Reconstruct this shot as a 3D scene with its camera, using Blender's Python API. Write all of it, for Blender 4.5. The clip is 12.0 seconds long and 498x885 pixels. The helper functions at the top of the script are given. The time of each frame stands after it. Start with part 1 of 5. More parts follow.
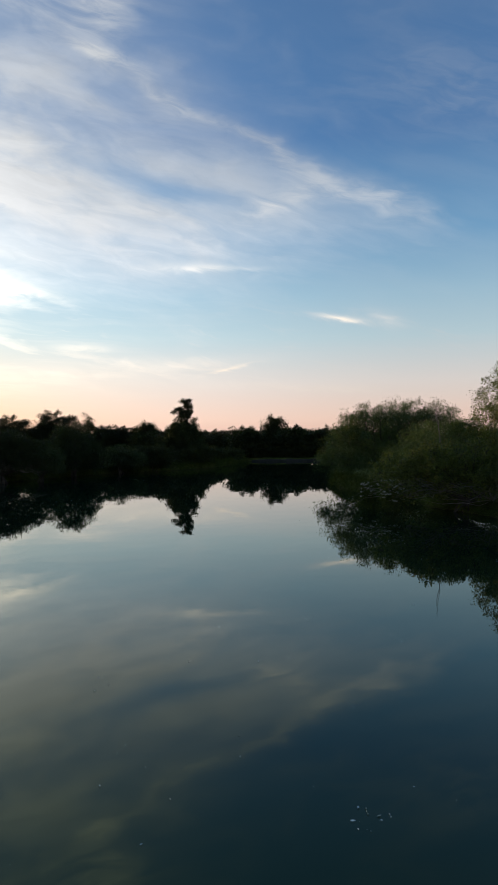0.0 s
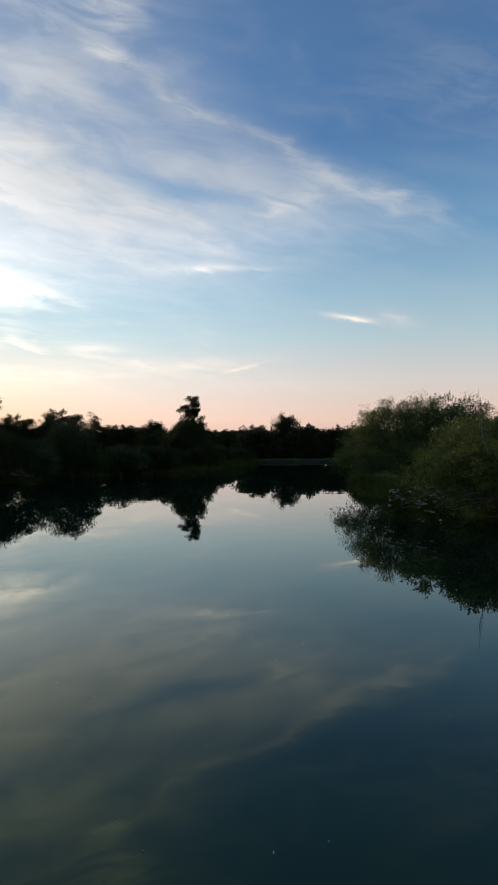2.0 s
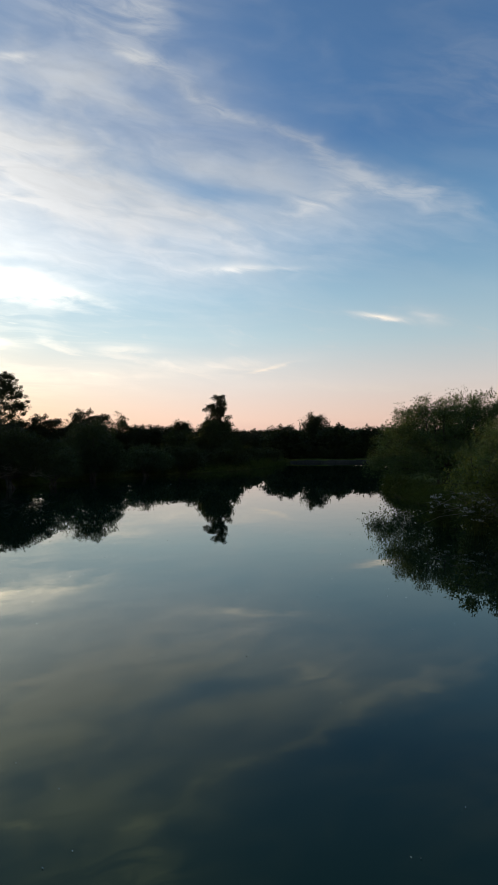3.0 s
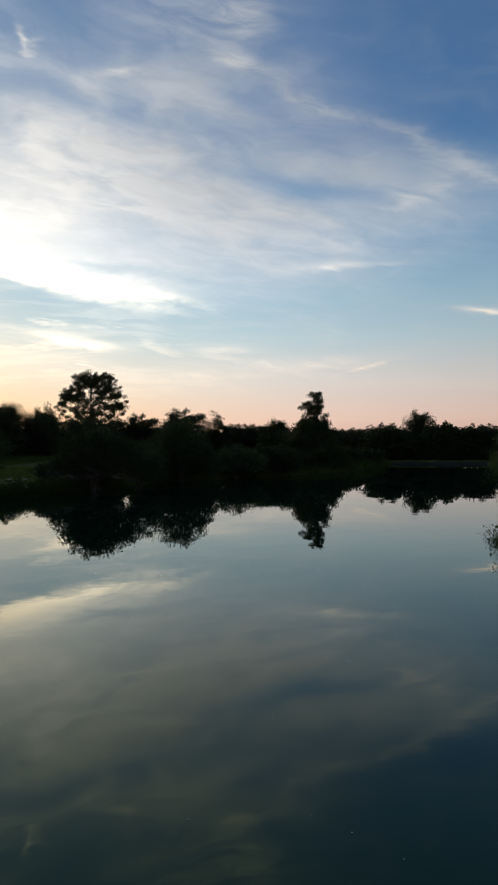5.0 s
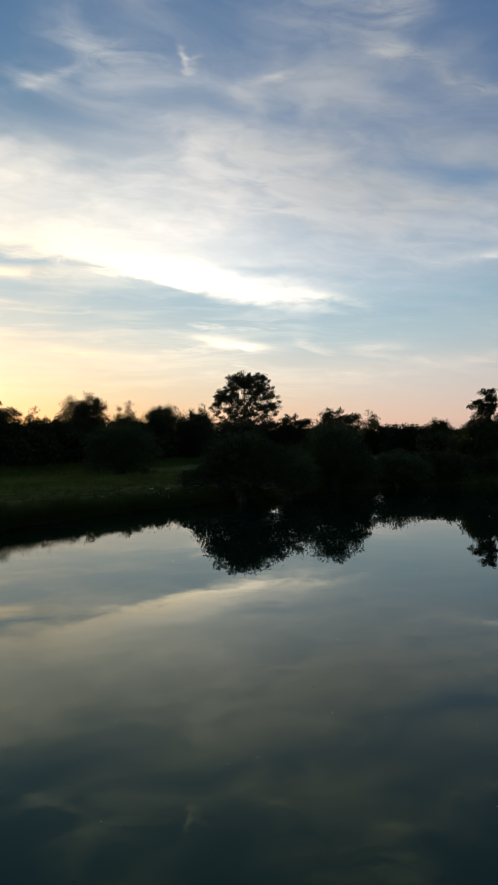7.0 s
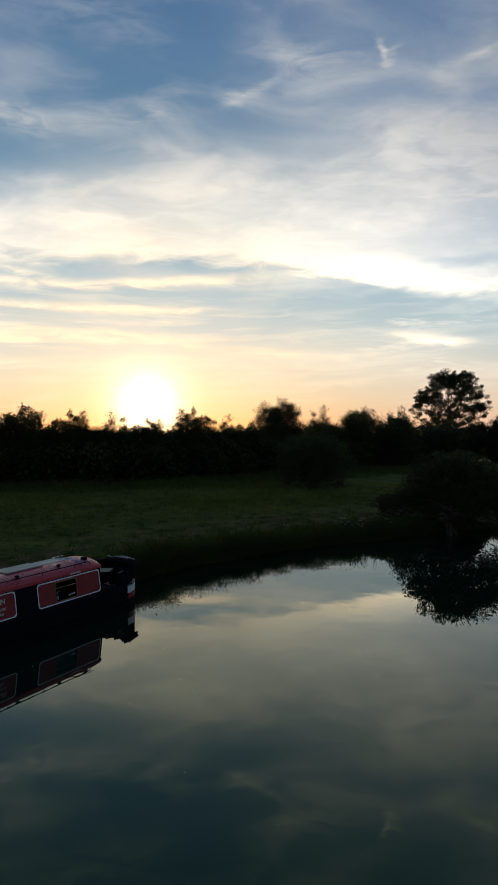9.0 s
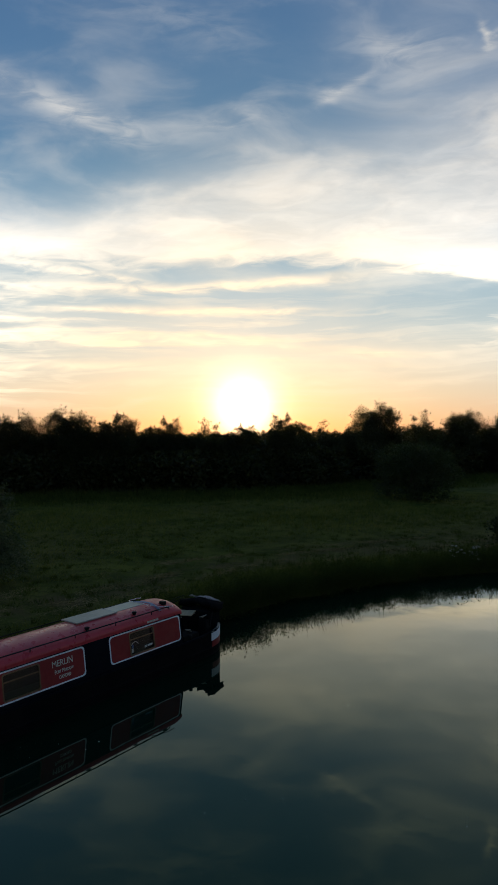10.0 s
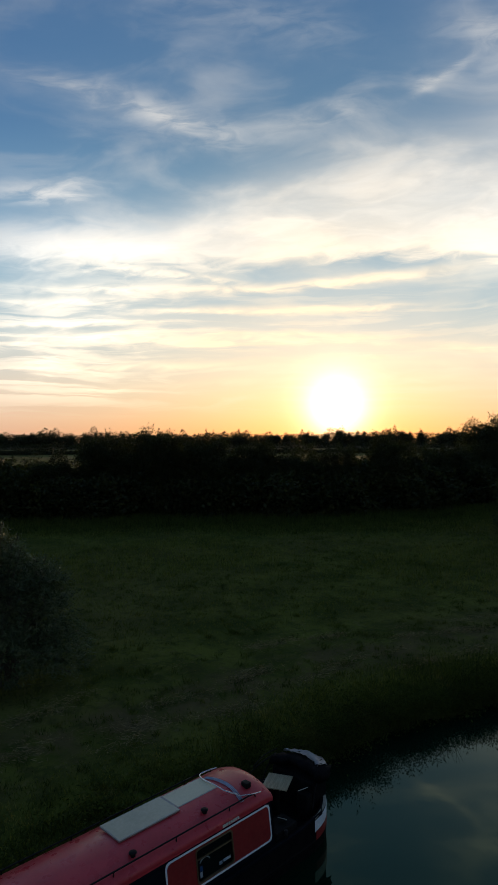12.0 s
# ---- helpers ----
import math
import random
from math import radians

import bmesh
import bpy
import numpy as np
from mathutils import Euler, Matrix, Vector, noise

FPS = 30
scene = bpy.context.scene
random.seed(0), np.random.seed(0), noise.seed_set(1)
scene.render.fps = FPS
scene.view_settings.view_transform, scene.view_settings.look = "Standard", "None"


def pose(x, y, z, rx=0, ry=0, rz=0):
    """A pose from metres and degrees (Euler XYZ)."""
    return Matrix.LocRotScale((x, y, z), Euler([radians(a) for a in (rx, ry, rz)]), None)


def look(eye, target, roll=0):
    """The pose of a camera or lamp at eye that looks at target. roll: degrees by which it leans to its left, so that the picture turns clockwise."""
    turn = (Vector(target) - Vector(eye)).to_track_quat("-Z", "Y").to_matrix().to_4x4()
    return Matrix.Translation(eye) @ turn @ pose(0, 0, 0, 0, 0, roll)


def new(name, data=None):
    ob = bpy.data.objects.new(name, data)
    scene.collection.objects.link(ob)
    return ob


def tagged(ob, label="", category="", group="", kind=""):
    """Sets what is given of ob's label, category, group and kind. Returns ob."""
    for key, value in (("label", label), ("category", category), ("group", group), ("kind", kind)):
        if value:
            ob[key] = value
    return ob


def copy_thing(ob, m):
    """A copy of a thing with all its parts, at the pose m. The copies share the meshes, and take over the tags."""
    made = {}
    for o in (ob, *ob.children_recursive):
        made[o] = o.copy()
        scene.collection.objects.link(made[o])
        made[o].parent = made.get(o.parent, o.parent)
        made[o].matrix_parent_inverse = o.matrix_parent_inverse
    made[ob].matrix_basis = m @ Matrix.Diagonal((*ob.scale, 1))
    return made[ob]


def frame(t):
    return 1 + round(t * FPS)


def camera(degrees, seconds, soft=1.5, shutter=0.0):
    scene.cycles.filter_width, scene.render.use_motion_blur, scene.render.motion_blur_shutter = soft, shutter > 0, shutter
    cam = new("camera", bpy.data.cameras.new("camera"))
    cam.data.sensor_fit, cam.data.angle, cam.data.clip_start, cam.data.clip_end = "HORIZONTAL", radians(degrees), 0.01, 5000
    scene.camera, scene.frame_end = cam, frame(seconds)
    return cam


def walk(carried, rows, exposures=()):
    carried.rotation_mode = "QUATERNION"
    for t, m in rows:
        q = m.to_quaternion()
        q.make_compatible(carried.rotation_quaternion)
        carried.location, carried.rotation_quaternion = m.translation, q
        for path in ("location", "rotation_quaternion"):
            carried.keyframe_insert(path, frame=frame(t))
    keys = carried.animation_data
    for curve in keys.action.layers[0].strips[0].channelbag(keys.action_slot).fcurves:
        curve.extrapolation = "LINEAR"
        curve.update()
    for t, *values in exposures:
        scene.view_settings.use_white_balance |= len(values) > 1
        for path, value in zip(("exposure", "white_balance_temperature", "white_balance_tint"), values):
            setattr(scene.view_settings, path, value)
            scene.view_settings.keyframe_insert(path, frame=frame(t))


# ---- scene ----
cam = camera(42.5, 12.0)
# seconds, eye x, y, z, yaw, pitch, roll
PATH = [
    (0.0, 0.00, 0.00, 3.97, 0.00, -0.18, 0.33),
    (0.5, 0.01, 1.32, 3.95, 0.11, -0.18, 0.33),
    (1.0, 0.01, 2.66, 3.94, 0.26, -0.17, 0.33),
    (1.5, 0.01, 4.01, 3.93, 0.49, -0.17, 0.32),
    (2.0, 0.04, 5.36, 3.95, 0.94, -0.17, 0.32),
    (2.5, 0.08, 6.73, 3.97, 1.99, -0.18, 0.31),
    (2.7, 0.09, 7.27, 3.97, 2.56, -0.18, 0.31),
    (4.3, -0.03, 11.42, 3.96, 8.69, -0.18, 0.32),
    (4.5, -0.11, 11.92, 3.98, 9.69, -0.18, 0.32),
    (5.0, -0.32, 13.19, 4.04, 12.21, -0.19, 0.30),
    (5.5, -0.59, 14.44, 4.12, 14.84, -0.21, 0.28),
    (6.0, -0.96, 15.76, 4.25, 18.05, -0.21, 0.28),
    (6.5, -1.50, 17.12, 4.40, 21.62, -0.22, 0.30),
    (7.0, -2.10, 18.50, 4.57, 25.88, -0.22, 0.32),
    (7.2, -2.35, 19.05, 4.66, 27.63, -0.22, 0.32),
    (8.8, -4.94, 23.29, 5.73, 41.66, -0.24, 0.27),
    (9.0, -5.30, 23.75, 5.91, 43.42, -0.23, 0.27),
    (9.5, -6.27, 24.80, 6.35, 47.70, -0.20, 0.30),
    (10.0, -7.38, 25.75, 6.83, 51.90, -0.17, 0.34),
    (10.5, -8.54, 26.59, 7.42, 56.12, -0.12, 0.33),
    (11.0, -9.78, 27.40, 8.08, 59.43, -0.10, 0.34),
    (11.5, -11.09, 28.20, 8.68, 60.08, -0.14, 0.34),
    (12.0, -12.46, 28.98, 9.26, 60.20, -0.24, 0.26),
]
EXPOSURES = [(0.0, 0.22), (2.5, 0.18), (5.0, -0.06), (7.0, -0.24), (9.0, -0.30), (12.0, -0.26)]
walk(cam, [(t, pose(x, y, z, 90 + p, r, w)) for t, x, y, z, w, p, r in PATH], EXPOSURES)

# ---- sky and sun: a low evening sun behind thin high cloud ----
SUN_AZ, SUN_EL = 52.4, 2.9          # degrees left of north (+y), and above the horizon
sun_way = Vector((-math.sin(radians(SUN_AZ)) * math.cos(radians(SUN_EL)),
                  math.cos(radians(SUN_AZ)) * math.cos(radians(SUN_EL)), math.sin(radians(SUN_EL))))


class Nodes:
    """Short hand for node trees."""

    def __init__(self, tree):
        self.tree = tree

    def add(self, kind):
        return self.tree.nodes.new(kind)

    def link(self, a, b):
        if isinstance(a, bpy.types.NodeSocket):
            self.tree.links.new(a, b)
        else:
            b.default_value = a

    def math(self, op, a, b=0.0, c=0.0, clamp=False):
        n = self.add("ShaderNodeMath")
        n.operation, n.use_clamp = op, clamp
        for s, v in zip(n.inputs, (a, b, c)):
            self.link(v, s)
        return n.outputs[0]

    def mix(self, f, a, b, blend="MIX"):
        n = self.add("ShaderNodeMix")
        n.data_type, n.blend_type = "RGBA", blend
        self.link(f, n.inputs[0])
        for v, s in ((a, n.inputs[6]), (b, n.inputs[7])):
            self.link(v if isinstance(v, bpy.types.NodeSocket) else (*v[:3], 1.0), s)
        return n.outputs[2]

    def noise(self, where, scale, detail=4.0, rough=0.55, warp=0.0):
        n = self.add("ShaderNodeTexNoise")
        if where is not None:
            self.link(where, n.inputs["Vector"])
        n.inputs["Scale"].default_value, n.inputs["Detail"].default_value = scale, detail
        n.inputs["Roughness"].default_value, n.inputs["Distortion"].default_value = rough, warp
        return n.outputs[0]

    def ramp(self, f, stops, ease="LINEAR"):
        n = self.add("ShaderNodeValToRGB")
        n.color_ramp.interpolation = ease
        e = n.color_ramp.elements
        while len(e) < len(stops):
            e.new(0.5)
        for el, (p, c) in zip(e, stops):
            el.position, el.color = p, (c, c, c, 1) if isinstance(c, (int, float)) else (*c, 1)
        self.link(f, n.inputs[0])
        return n.outputs[0]

    def smooth(self, v, lo, hi, a=0.0, b=1.0):
        n = self.add("ShaderNodeMapRange")
        n.interpolation_type = "SMOOTHSTEP"
        for s, x in zip(n.inputs, (v, lo, hi, a, b)):
            self.link(x, s)
        return n.outputs[0]

    def vec(self, x, y, z):
        n = self.add("ShaderNodeCombineXYZ")
        for s, v in zip(n.inputs, (x, y, z)):
            self.link(v, s)
        return n.outputs[0]


def srgb(r, g, b):
    return tuple(((c / 255 + 0.055) / 1.055) ** 2.4 if c > 10 else c / 255 / 12.92 for c in (r, g, b))


# wisps above the main bank: azimuth (left of north), elevation, half length, half width, tilt (degrees), density
CIRRUS = [
    (-1.8, 24.1, 3.2, 0.45, -25, 0.45), (6.0, 27.4, 5.0, 0.6, -24, 0.34),
    (12.6, 30.3, 3.2, 0.55, -12, 0.50), (12.2, 33.4, 2.2, 1.6, -19, 0.42), (24.0, 29.8, 2.0, 0.28, 3, 0.36), (31.9, 30.9, 0.95, 0.26, -42, 0.72), (31.1, 30.3, 0.8, 0.42, 30, 0.55),
    (38.0, 31.0, 4.6, 1.1, -8, 0.34), (43.5, 28.7, 2.4, 0.45, 28, 0.40), (66.1, 26.0, 5.2, 1.1, -8, 0.50), (74.6, 28.0, 5.5, 0.9, -6, 0.34), (78.0, 20.2, 4.6, 0.9, 9, 0.55),
    (54.0, 26.4, 6.0, 0.8, 3, 0.26), (-3.2, 20.6, 3.6, 0.9, 14, 0.34), (-10.5, 20.4, 7.0, 0.9, -20, 0.46), (21.2, 19.3, 3.4, 0.3, -6, 0.5), (17.0, 33.5, 6.0, 2.0, -10, 0.22),
    (-20.0, 27.0, 10.0, 3.0, -15, 0.12), (60.0, 33.0, 9.0, 1.5, -10, 0.16),
]
# clear gaps in the main bank
GAPS = [(24.0, 15.0, 6.0, 0.55, -9, 0.5), (6.5, 21.2, 6.5, 1.2, -6, 0.75), (12.0, 27.8, 3.6, 1.2, -12, 0.62), (23.2, 27.6, 2.6, 1.4, -4, 0.55), (58.0, 29.4, 8.0, 2.2, -12, 0.6), (71.0, 22.8, 6.5, 1.8, -8, 0.55)]
# the low streaks above the horizon
STREAKS = [
    (28.5, 13.3, 8.0, 0.70, -11, 0.6), (69.0, 14.4, 9.0, 1.1, 0, 0.30), (12.0, 5.6, 11.0, 0.7, 2, 0.16), (-6.0, 4.6, 9.0, 0.5, -2, 0.28),
    (3.3, 15.0, 4.4, 0.34, -2, 0.42), (-8.0, 10.6, 2.3, 0.26, -8, 0.95), (-12.0, 10.5, 1.8, 0.6, -17, 0.34), (19.4, 12.5, 3.6, 0.6, -9, 0.45),
    (15.0, 7.8, 2.6, 0.4, 1, 0.3), (6.2, 6.7, 8.2, 0.7, 2, 0.24), (1.8, 6.4, 2.4, 0.16, 15, 0.55),
    (27.3, 8.3, 3.4, 0.45, -9, 0.5), (54.0, 13.7, 10.5, 0.42, 3, 0.85), (70.0, 13.0, 9.0, 0.55, 2, 0.5), (74.0, 11.9, 8.0, 0.45, 2, 0.45), (66.0, 14.3, 6.0, 0.3, -3, 0.5),
    (53.0, 11.4, 6.6, 0.34, 1, 0.9), (64.0, 11.4, 6.6, 0.30, 3, 0.6), (59.3, 8.7, 10.0, 0.6, 0, 0.75), (44.0, 7.9, 8.0, 0.45, -4, 0.5), (46.0, 6.6, 9.0, 0.35, -2, 0.35),
    (69.3, 8.7, 12.1, 0.6, 1, 0.42), (66.0, 6.6, 10.0, 0.30, 1, 0.55), (76.0, 9.9, 7.0, 0.35, 2, 0.55), (58.0, 5.2, 11.0, 0.28, 1, 0.40), (40.0, 5.2, 7.0, 0.25, -2, 0.2),
]
# the main bank, by azimuth: height of its lower edge, softness of that edge, depth upwards, density
BANK = [(-20, 15.2, 2.0, 1.2, 0.04), (-16, 15.6, 2.6, 2.6, 0.24), (-8, 15.8, 3.8, 5.8, 0.48), (-1, 14.2, 4.8, 10.6, 0.70), (6, 12.6, 4.8, 15.6, 0.80), (13, 11.8, 4.4, 19.0, 0.86),
        (18, 12.0, 3.0, 19.5, 0.87), (22, 12.2, 1.8, 18.0, 0.88), (28, 12.9, 1.1, 15.5, 0.90), (35, 14.0, 0.9, 12.0, 0.94), (42, 15.1, 0.9, 9.0, 0.96), (51, 15.6, 0.9, 8.4, 0.95),
        (58, 14.9, 1.1, 7.6, 0.93), (66, 15.0, 1.4, 4.6, 0.90), (79, 14.6, 1.6, 3.0, 0.85), (100, 15.0, 1.6, 2.5, 0.60)]


def build_sky():
    world = bpy.data.worlds.new("evening_sky")
    scene.world, world.use_nodes = world, True
    world.node_tree.nodes.clear()
    n = Nodes(world.node_tree)
    way = n.add("ShaderNodeTexCoord").outputs["Generated"]
    sep = n.add("ShaderNodeSeparateXYZ")
    n.link(way, sep.inputs[0])
    x, y, z = sep.outputs
    deg = 180 / math.pi
    el = n.math("MULTIPLY", n.math("ARCSINE", z), deg)
    az = n.math("MULTIPLY", n.math("ARCTAN2", n.math("MULTIPLY", x, -1.0), y), deg)
    dot = n.add("ShaderNodeVectorMath")
    dot.operation = "DOT_PRODUCT"
    n.link(way, dot.inputs[0])
    dot.inputs[1].default_value = sun_way
    off = n.math("MULTIPLY", n.math("ARCCOSINE", n.math("MINIMUM", dot.outputs["Value"], 0.999999)), deg)

    # clear air
    h = n.math("DIVIDE", n.math("MAXIMUM", el, 0.0), 60.0, clamp=True)
    far = n.ramp(h, [(0.0, srgb(222, 184, 170)), (0.03, srgb(238, 206, 192)), (0.085, srgb(222, 214, 211)), (0.15, srgb(184, 207, 217)), (0.21, srgb(158, 192, 213)),
                     (0.29, srgb(110, 160, 200)), (0.42, srgb(70, 120, 174)), (0.58, srgb(74, 115, 164)), (1.0, srgb(86, 122, 164))])
    near = n.ramp(h, [(0.0, srgb(226, 164, 118)), (0.03, srgb(234, 192, 150)), (0.065, srgb(234, 214, 182)), (0.11, srgb(226, 222, 206)), (0.16, srgb(198, 212, 214)),
                      (0.23, srgb(164, 196, 212)), (0.40, srgb(94, 142, 170)), (0.58, srgb(60, 110, 146)), (1.0, srgb(86, 124, 162))])
    air = n.mix(n.smooth(off, 6.0, 52.0, 1.0, 0.0), far, near)
    sky = n.add("ShaderNodeTexSky")
    sky.sky_type, sky.sun_disc = "NISHITA", False
    sky.sun_elevation, sky.sun_rotation = radians(SUN_EL), radians(-SUN_AZ)
    air = n.mix(1.0, air, n.mix(1.0, sky.outputs[0], (0.02, 0.02, 0.02), "MULTIPLY"), "ADD")

    # cloud: each bank a soft lens shape torn by stretched noise
    u = n.math("MULTIPLY", az, -1.0)
    wob = n.noise(n.vec(n.math("MULTIPLY", u, 0.07), n.math("MULTIPLY", el, 0.17), 0.0), 1.0, 4.0, 0.6)
    wob2 = n.noise(n.vec(n.math("MULTIPLY", u, 0.07), n.math("MULTIPLY", el, 0.17), 7.3), 1.0, 4.0, 0.6)
    uw = n.math("ADD", u, n.math("MULTIPLY", n.math("SUBTRACT", wob, 0.5), 7.0))
    ew = n.math("ADD", el, n.math("MULTIPLY", n.math("SUBTRACT", wob2, 0.5), 3.6))

    def banks(rows, uu, ee):
        total = None
        for a, e, long, wide, tilt, dense in rows:
            c, s = math.cos(radians(tilt)), math.sin(radians(tilt))
            du, de = n.math("ADD", uu, a), n.math("SUBTRACT", ee, e)
            p = n.math("DIVIDE", n.math("ADD", n.math("MULTIPLY", du, c), n.math("MULTIPLY", de, s)), long)
            q = n.math("DIVIDE", n.math("SUBTRACT", n.math("MULTIPLY", de, c), n.math("MULTIPLY", du, s)), wide)
            r = n.math("ADD", n.math("POWER", n.math("ABSOLUTE", p), 2.5), n.math("MULTIPLY", q, q))
            g = n.math("MULTIPLY", n.math("EXPONENT", n.math("MULTIPLY", r, -1.0)), dense)
            total = g if total is None else n.math("SUBTRACT", n.math("ADD", total, g), n.math("MULTIPLY", total, g))
        return total

    # fibres sag towards the sunset: they run down to it from both sides
    turn = n.math("ADD", u, 48.0)
    soft_el = n.math("ADD", el, n.math("MULTIPLY", n.math("SUBTRACT", wob2, 0.5), 1.8))
    slant = n.math("ADD", soft_el, n.math("MULTIPLY", n.math("MULTIPLY", turn, turn), 0.0021))
    grain = n.noise(n.vec(n.math("MULTIPLY", uw, 0.085), n.math("MULTIPLY", slant, 0.24), 3.1), 1.0, 6.0, 0.50, 0.5)
    fine = n.noise(n.vec(n.math("MULTIPLY", uw, 0.24), n.math("MULTIPLY", slant, 0.95), 9.1), 1.0, 6.0, 0.56, 0.6)
    hair = n.noise(n.vec(n.math("MULTIPLY", uw, 0.42), n.math("MULTIPLY", slant, 2.3), 15.0), 1.0, 5.0, 0.6, 0.8)
    # the main bank, over the azimuth
    place = n.math("DIVIDE", n.math("SUBTRACT", 20.0, n.math("MULTIPLY", uw, 1.0)), 120.0, clamp=True)
    rim = n.ramp(place, [((a + 20) / 120, (e / 40, soft / 5, deep / 20)) for a, e, soft, deep, k in BANK], "B_SPLINE")
    thick = n.ramp(place, [((a + 20) / 120, (k, k, k)) for a, e, soft, deep, k in BANK], "B_SPLINE")
    cut = n.add("ShaderNodeSeparateColor")
    n.link(rim, cut.inputs[0])
    edge, soft, deep = n.math("MULTIPLY", cut.outputs[0], 40.0), n.math("MULTIPLY", cut.outputs[1], 5.0), n.math("MULTIPLY", cut.outputs[2], 20.0)
    over = n.math("SUBTRACT", n.math("ADD", el, n.math("ADD", n.math("MULTIPLY", n.math("SUBTRACT", wob2, 0.5), 1.6), n.math("MULTIPLY", n.math("SUBTRACT", fine, 0.5), 2.2))), edge)
    foot = n.math("DIVIDE", n.math("ADD", over, n.math("MULTIPLY", soft, 0.4)), n.math("MULTIPLY", soft, 1.6), clamp=True)
    foot = n.math("MULTIPLY", n.math("MULTIPLY", foot, foot), n.math("SUBTRACT", 3.0, n.math("MULTIPLY", foot, 2.0)))
    fade = n.math("EXPONENT", n.math("MULTIPLY", n.math("POWER", n.math("DIVIDE", n.math("MAXIMUM", over, 0.0), deep), 3.6), -1.0))
    mass = n.math("MULTIPLY", n.math("MULTIPLY", foot, fade), n.math("MULTIPLY", n.math("ADD", thick, 0.0), n.math("SUBTRACT", 1.0, banks(GAPS, uw, ew))))
    torn = n.smooth(n.math("ADD", n.math("MULTIPLY", grain, 0.72), n.math("MULTIPLY", fine, 0.28)), 0.30, 0.70)
    # nearer its lit lower edge the bank is thick; above it thins into fibres
    body = n.math("EXPONENT", n.math("MULTIPLY", n.math("DIVIDE", n.math("MAXIMUM", over, 0.0), 5.0), -1.0))
    mass = n.math("MULTIPLY", mass, n.math("ADD", n.math("ADD", n.math("MULTIPLY", torn, n.smooth(body, 0.0, 1.0, 0.46, 0.20)), n.smooth(body, 0.0, 1.0, 0.58, 0.84)),
                                           n.math("MULTIPLY", n.math("SUBTRACT", hair, 0.5), 0.13)), clamp=True)
    big = banks(CIRRUS, uw, ew)
    low = banks(STREAKS, n.math("ADD", u, n.math("MULTIPLY", n.math("SUBTRACT", wob, 0.5), 3.0)),
                n.math("ADD", el, n.math("ADD", n.math("MULTIPLY", n.math("SUBTRACT", wob2, 0.5), 1.7), n.math("MULTIPLY", n.math("SUBTRACT", fine, 0.5), 0.9))))
    veil = n.math("MULTIPLY", n.smooth(grain, 0.42, 0.75), n.math("MULTIPLY", n.smooth(el, 3.0, 12.0), n.smooth(off, 20.0, 75.0, 0.30, 0.06)))
    # thin level bars low in the sky, most of them towards the sun
    bars = n.noise(n.vec(n.math("MULTIPLY", u, 0.07), n.math("MULTIPLY", soft_el, 1.05), 21.0), 1.0, 6.0, 0.58, 0.5)
    belt = n.math("MULTIPLY", n.smooth(el, 1.5, 5.0), n.smooth(el, 9.0, 15.0, 1.0, 0.0))
    veil = n.math("ADD", veil, n.math("MULTIPLY", n.math("MULTIPLY", n.smooth(bars, 0.46, 0.62), belt), n.math("MULTIPLY", n.smooth(az, 34.0, 54.0, 0.28, 1.0), n.smooth(off, 10.0, 60.0, 0.45, 0.14))))
    # scattered small wisps
    flecks = n.noise(n.vec(n.math("MULTIPLY", u, 0.16), n.math("MULTIPLY", slant, 0.8), 33.0), 1.0, 4.0, 0.55, 0.4)
    veil = n.math("ADD", veil, n.math("MULTIPLY", n.smooth(flecks, 0.54, 0.72), n.math("MULTIPLY", n.math("MULTIPLY", n.smooth(el, 4.0, 6.5), n.smooth(el, 9.0, 14.0, 1.0, 0.0)), 0.30)))
    thin = n.math("ADD", n.math("MULTIPLY", big, n.math("ADD", n.math("MULTIPLY", n.smooth(fine, 0.3, 0.68), 1.0), 0.25)),
                  n.math("MULTIPLY", low, n.math("ADD", n.math("MULTIPLY", n.smooth(fine, 0.30, 0.62), 0.65), 0.45)))
    # a broad thin milkiness round the sunset
    milk = n.math("MULTIPLY", n.math("MULTIPLY", n.smooth(off, 22.0, 62.0, 0.30, 0.03), n.math("MULTIPLY", n.smooth(el, 14.0, 22.0), n.smooth(az, 34.0, 50.0, 1.0, 0.12))), n.smooth(grain, 0.22, 0.62, 0.35, 1.0))
    veil = n.math("ADD", veil, milk)
    cover = n.math("MINIMUM", n.math("ADD", n.math("ADD", mass, thin), veil), 1.0)
    warm = n.smooth(off, 4.0, 46.0, 1.0, 0.0)
    lit = n.mix(warm, srgb(222, 227, 233), tuple(1.04 * c for c in srgb(255, 244, 226)))
    lit = n.mix(n.smooth(el, 3.0, 13.0, 0.75, 0.0), lit, n.mix(warm, srgb(250, 236, 222), srgb(255, 236, 206)))
    # the bank's lower edge, which the low sun shines through
    core = n.math("MULTIPLY", n.math("EXPONENT", n.math("MULTIPLY", n.math("DIVIDE", n.math("MAXIMUM", over, 0.0), 2.2), -1.0)), n.smooth(off, 20.0, 64.0, 1.0, 0.0))
    glow = n.math("MULTIPLY", n.math("ADD", n.math("MULTIPLY", core, n.math("MULTIPLY", n.smooth(off, 12.0, 26.0, 0.36, 1.10), n.smooth(off, 27.0, 38.0, 1.0, 0.55))), n.math("ADD", n.math("MULTIPLY", n.smooth(body, 0.0, 0.5), 0.22), n.math("MULTIPLY", n.smooth(off, 10.0, 22.0, 0.84, 0.98), n.smooth(off, 24.0, 42.0, 1.0, 0.74)))), n.math("ADD", n.math("MULTIPLY", fine, 0.36), 0.82))
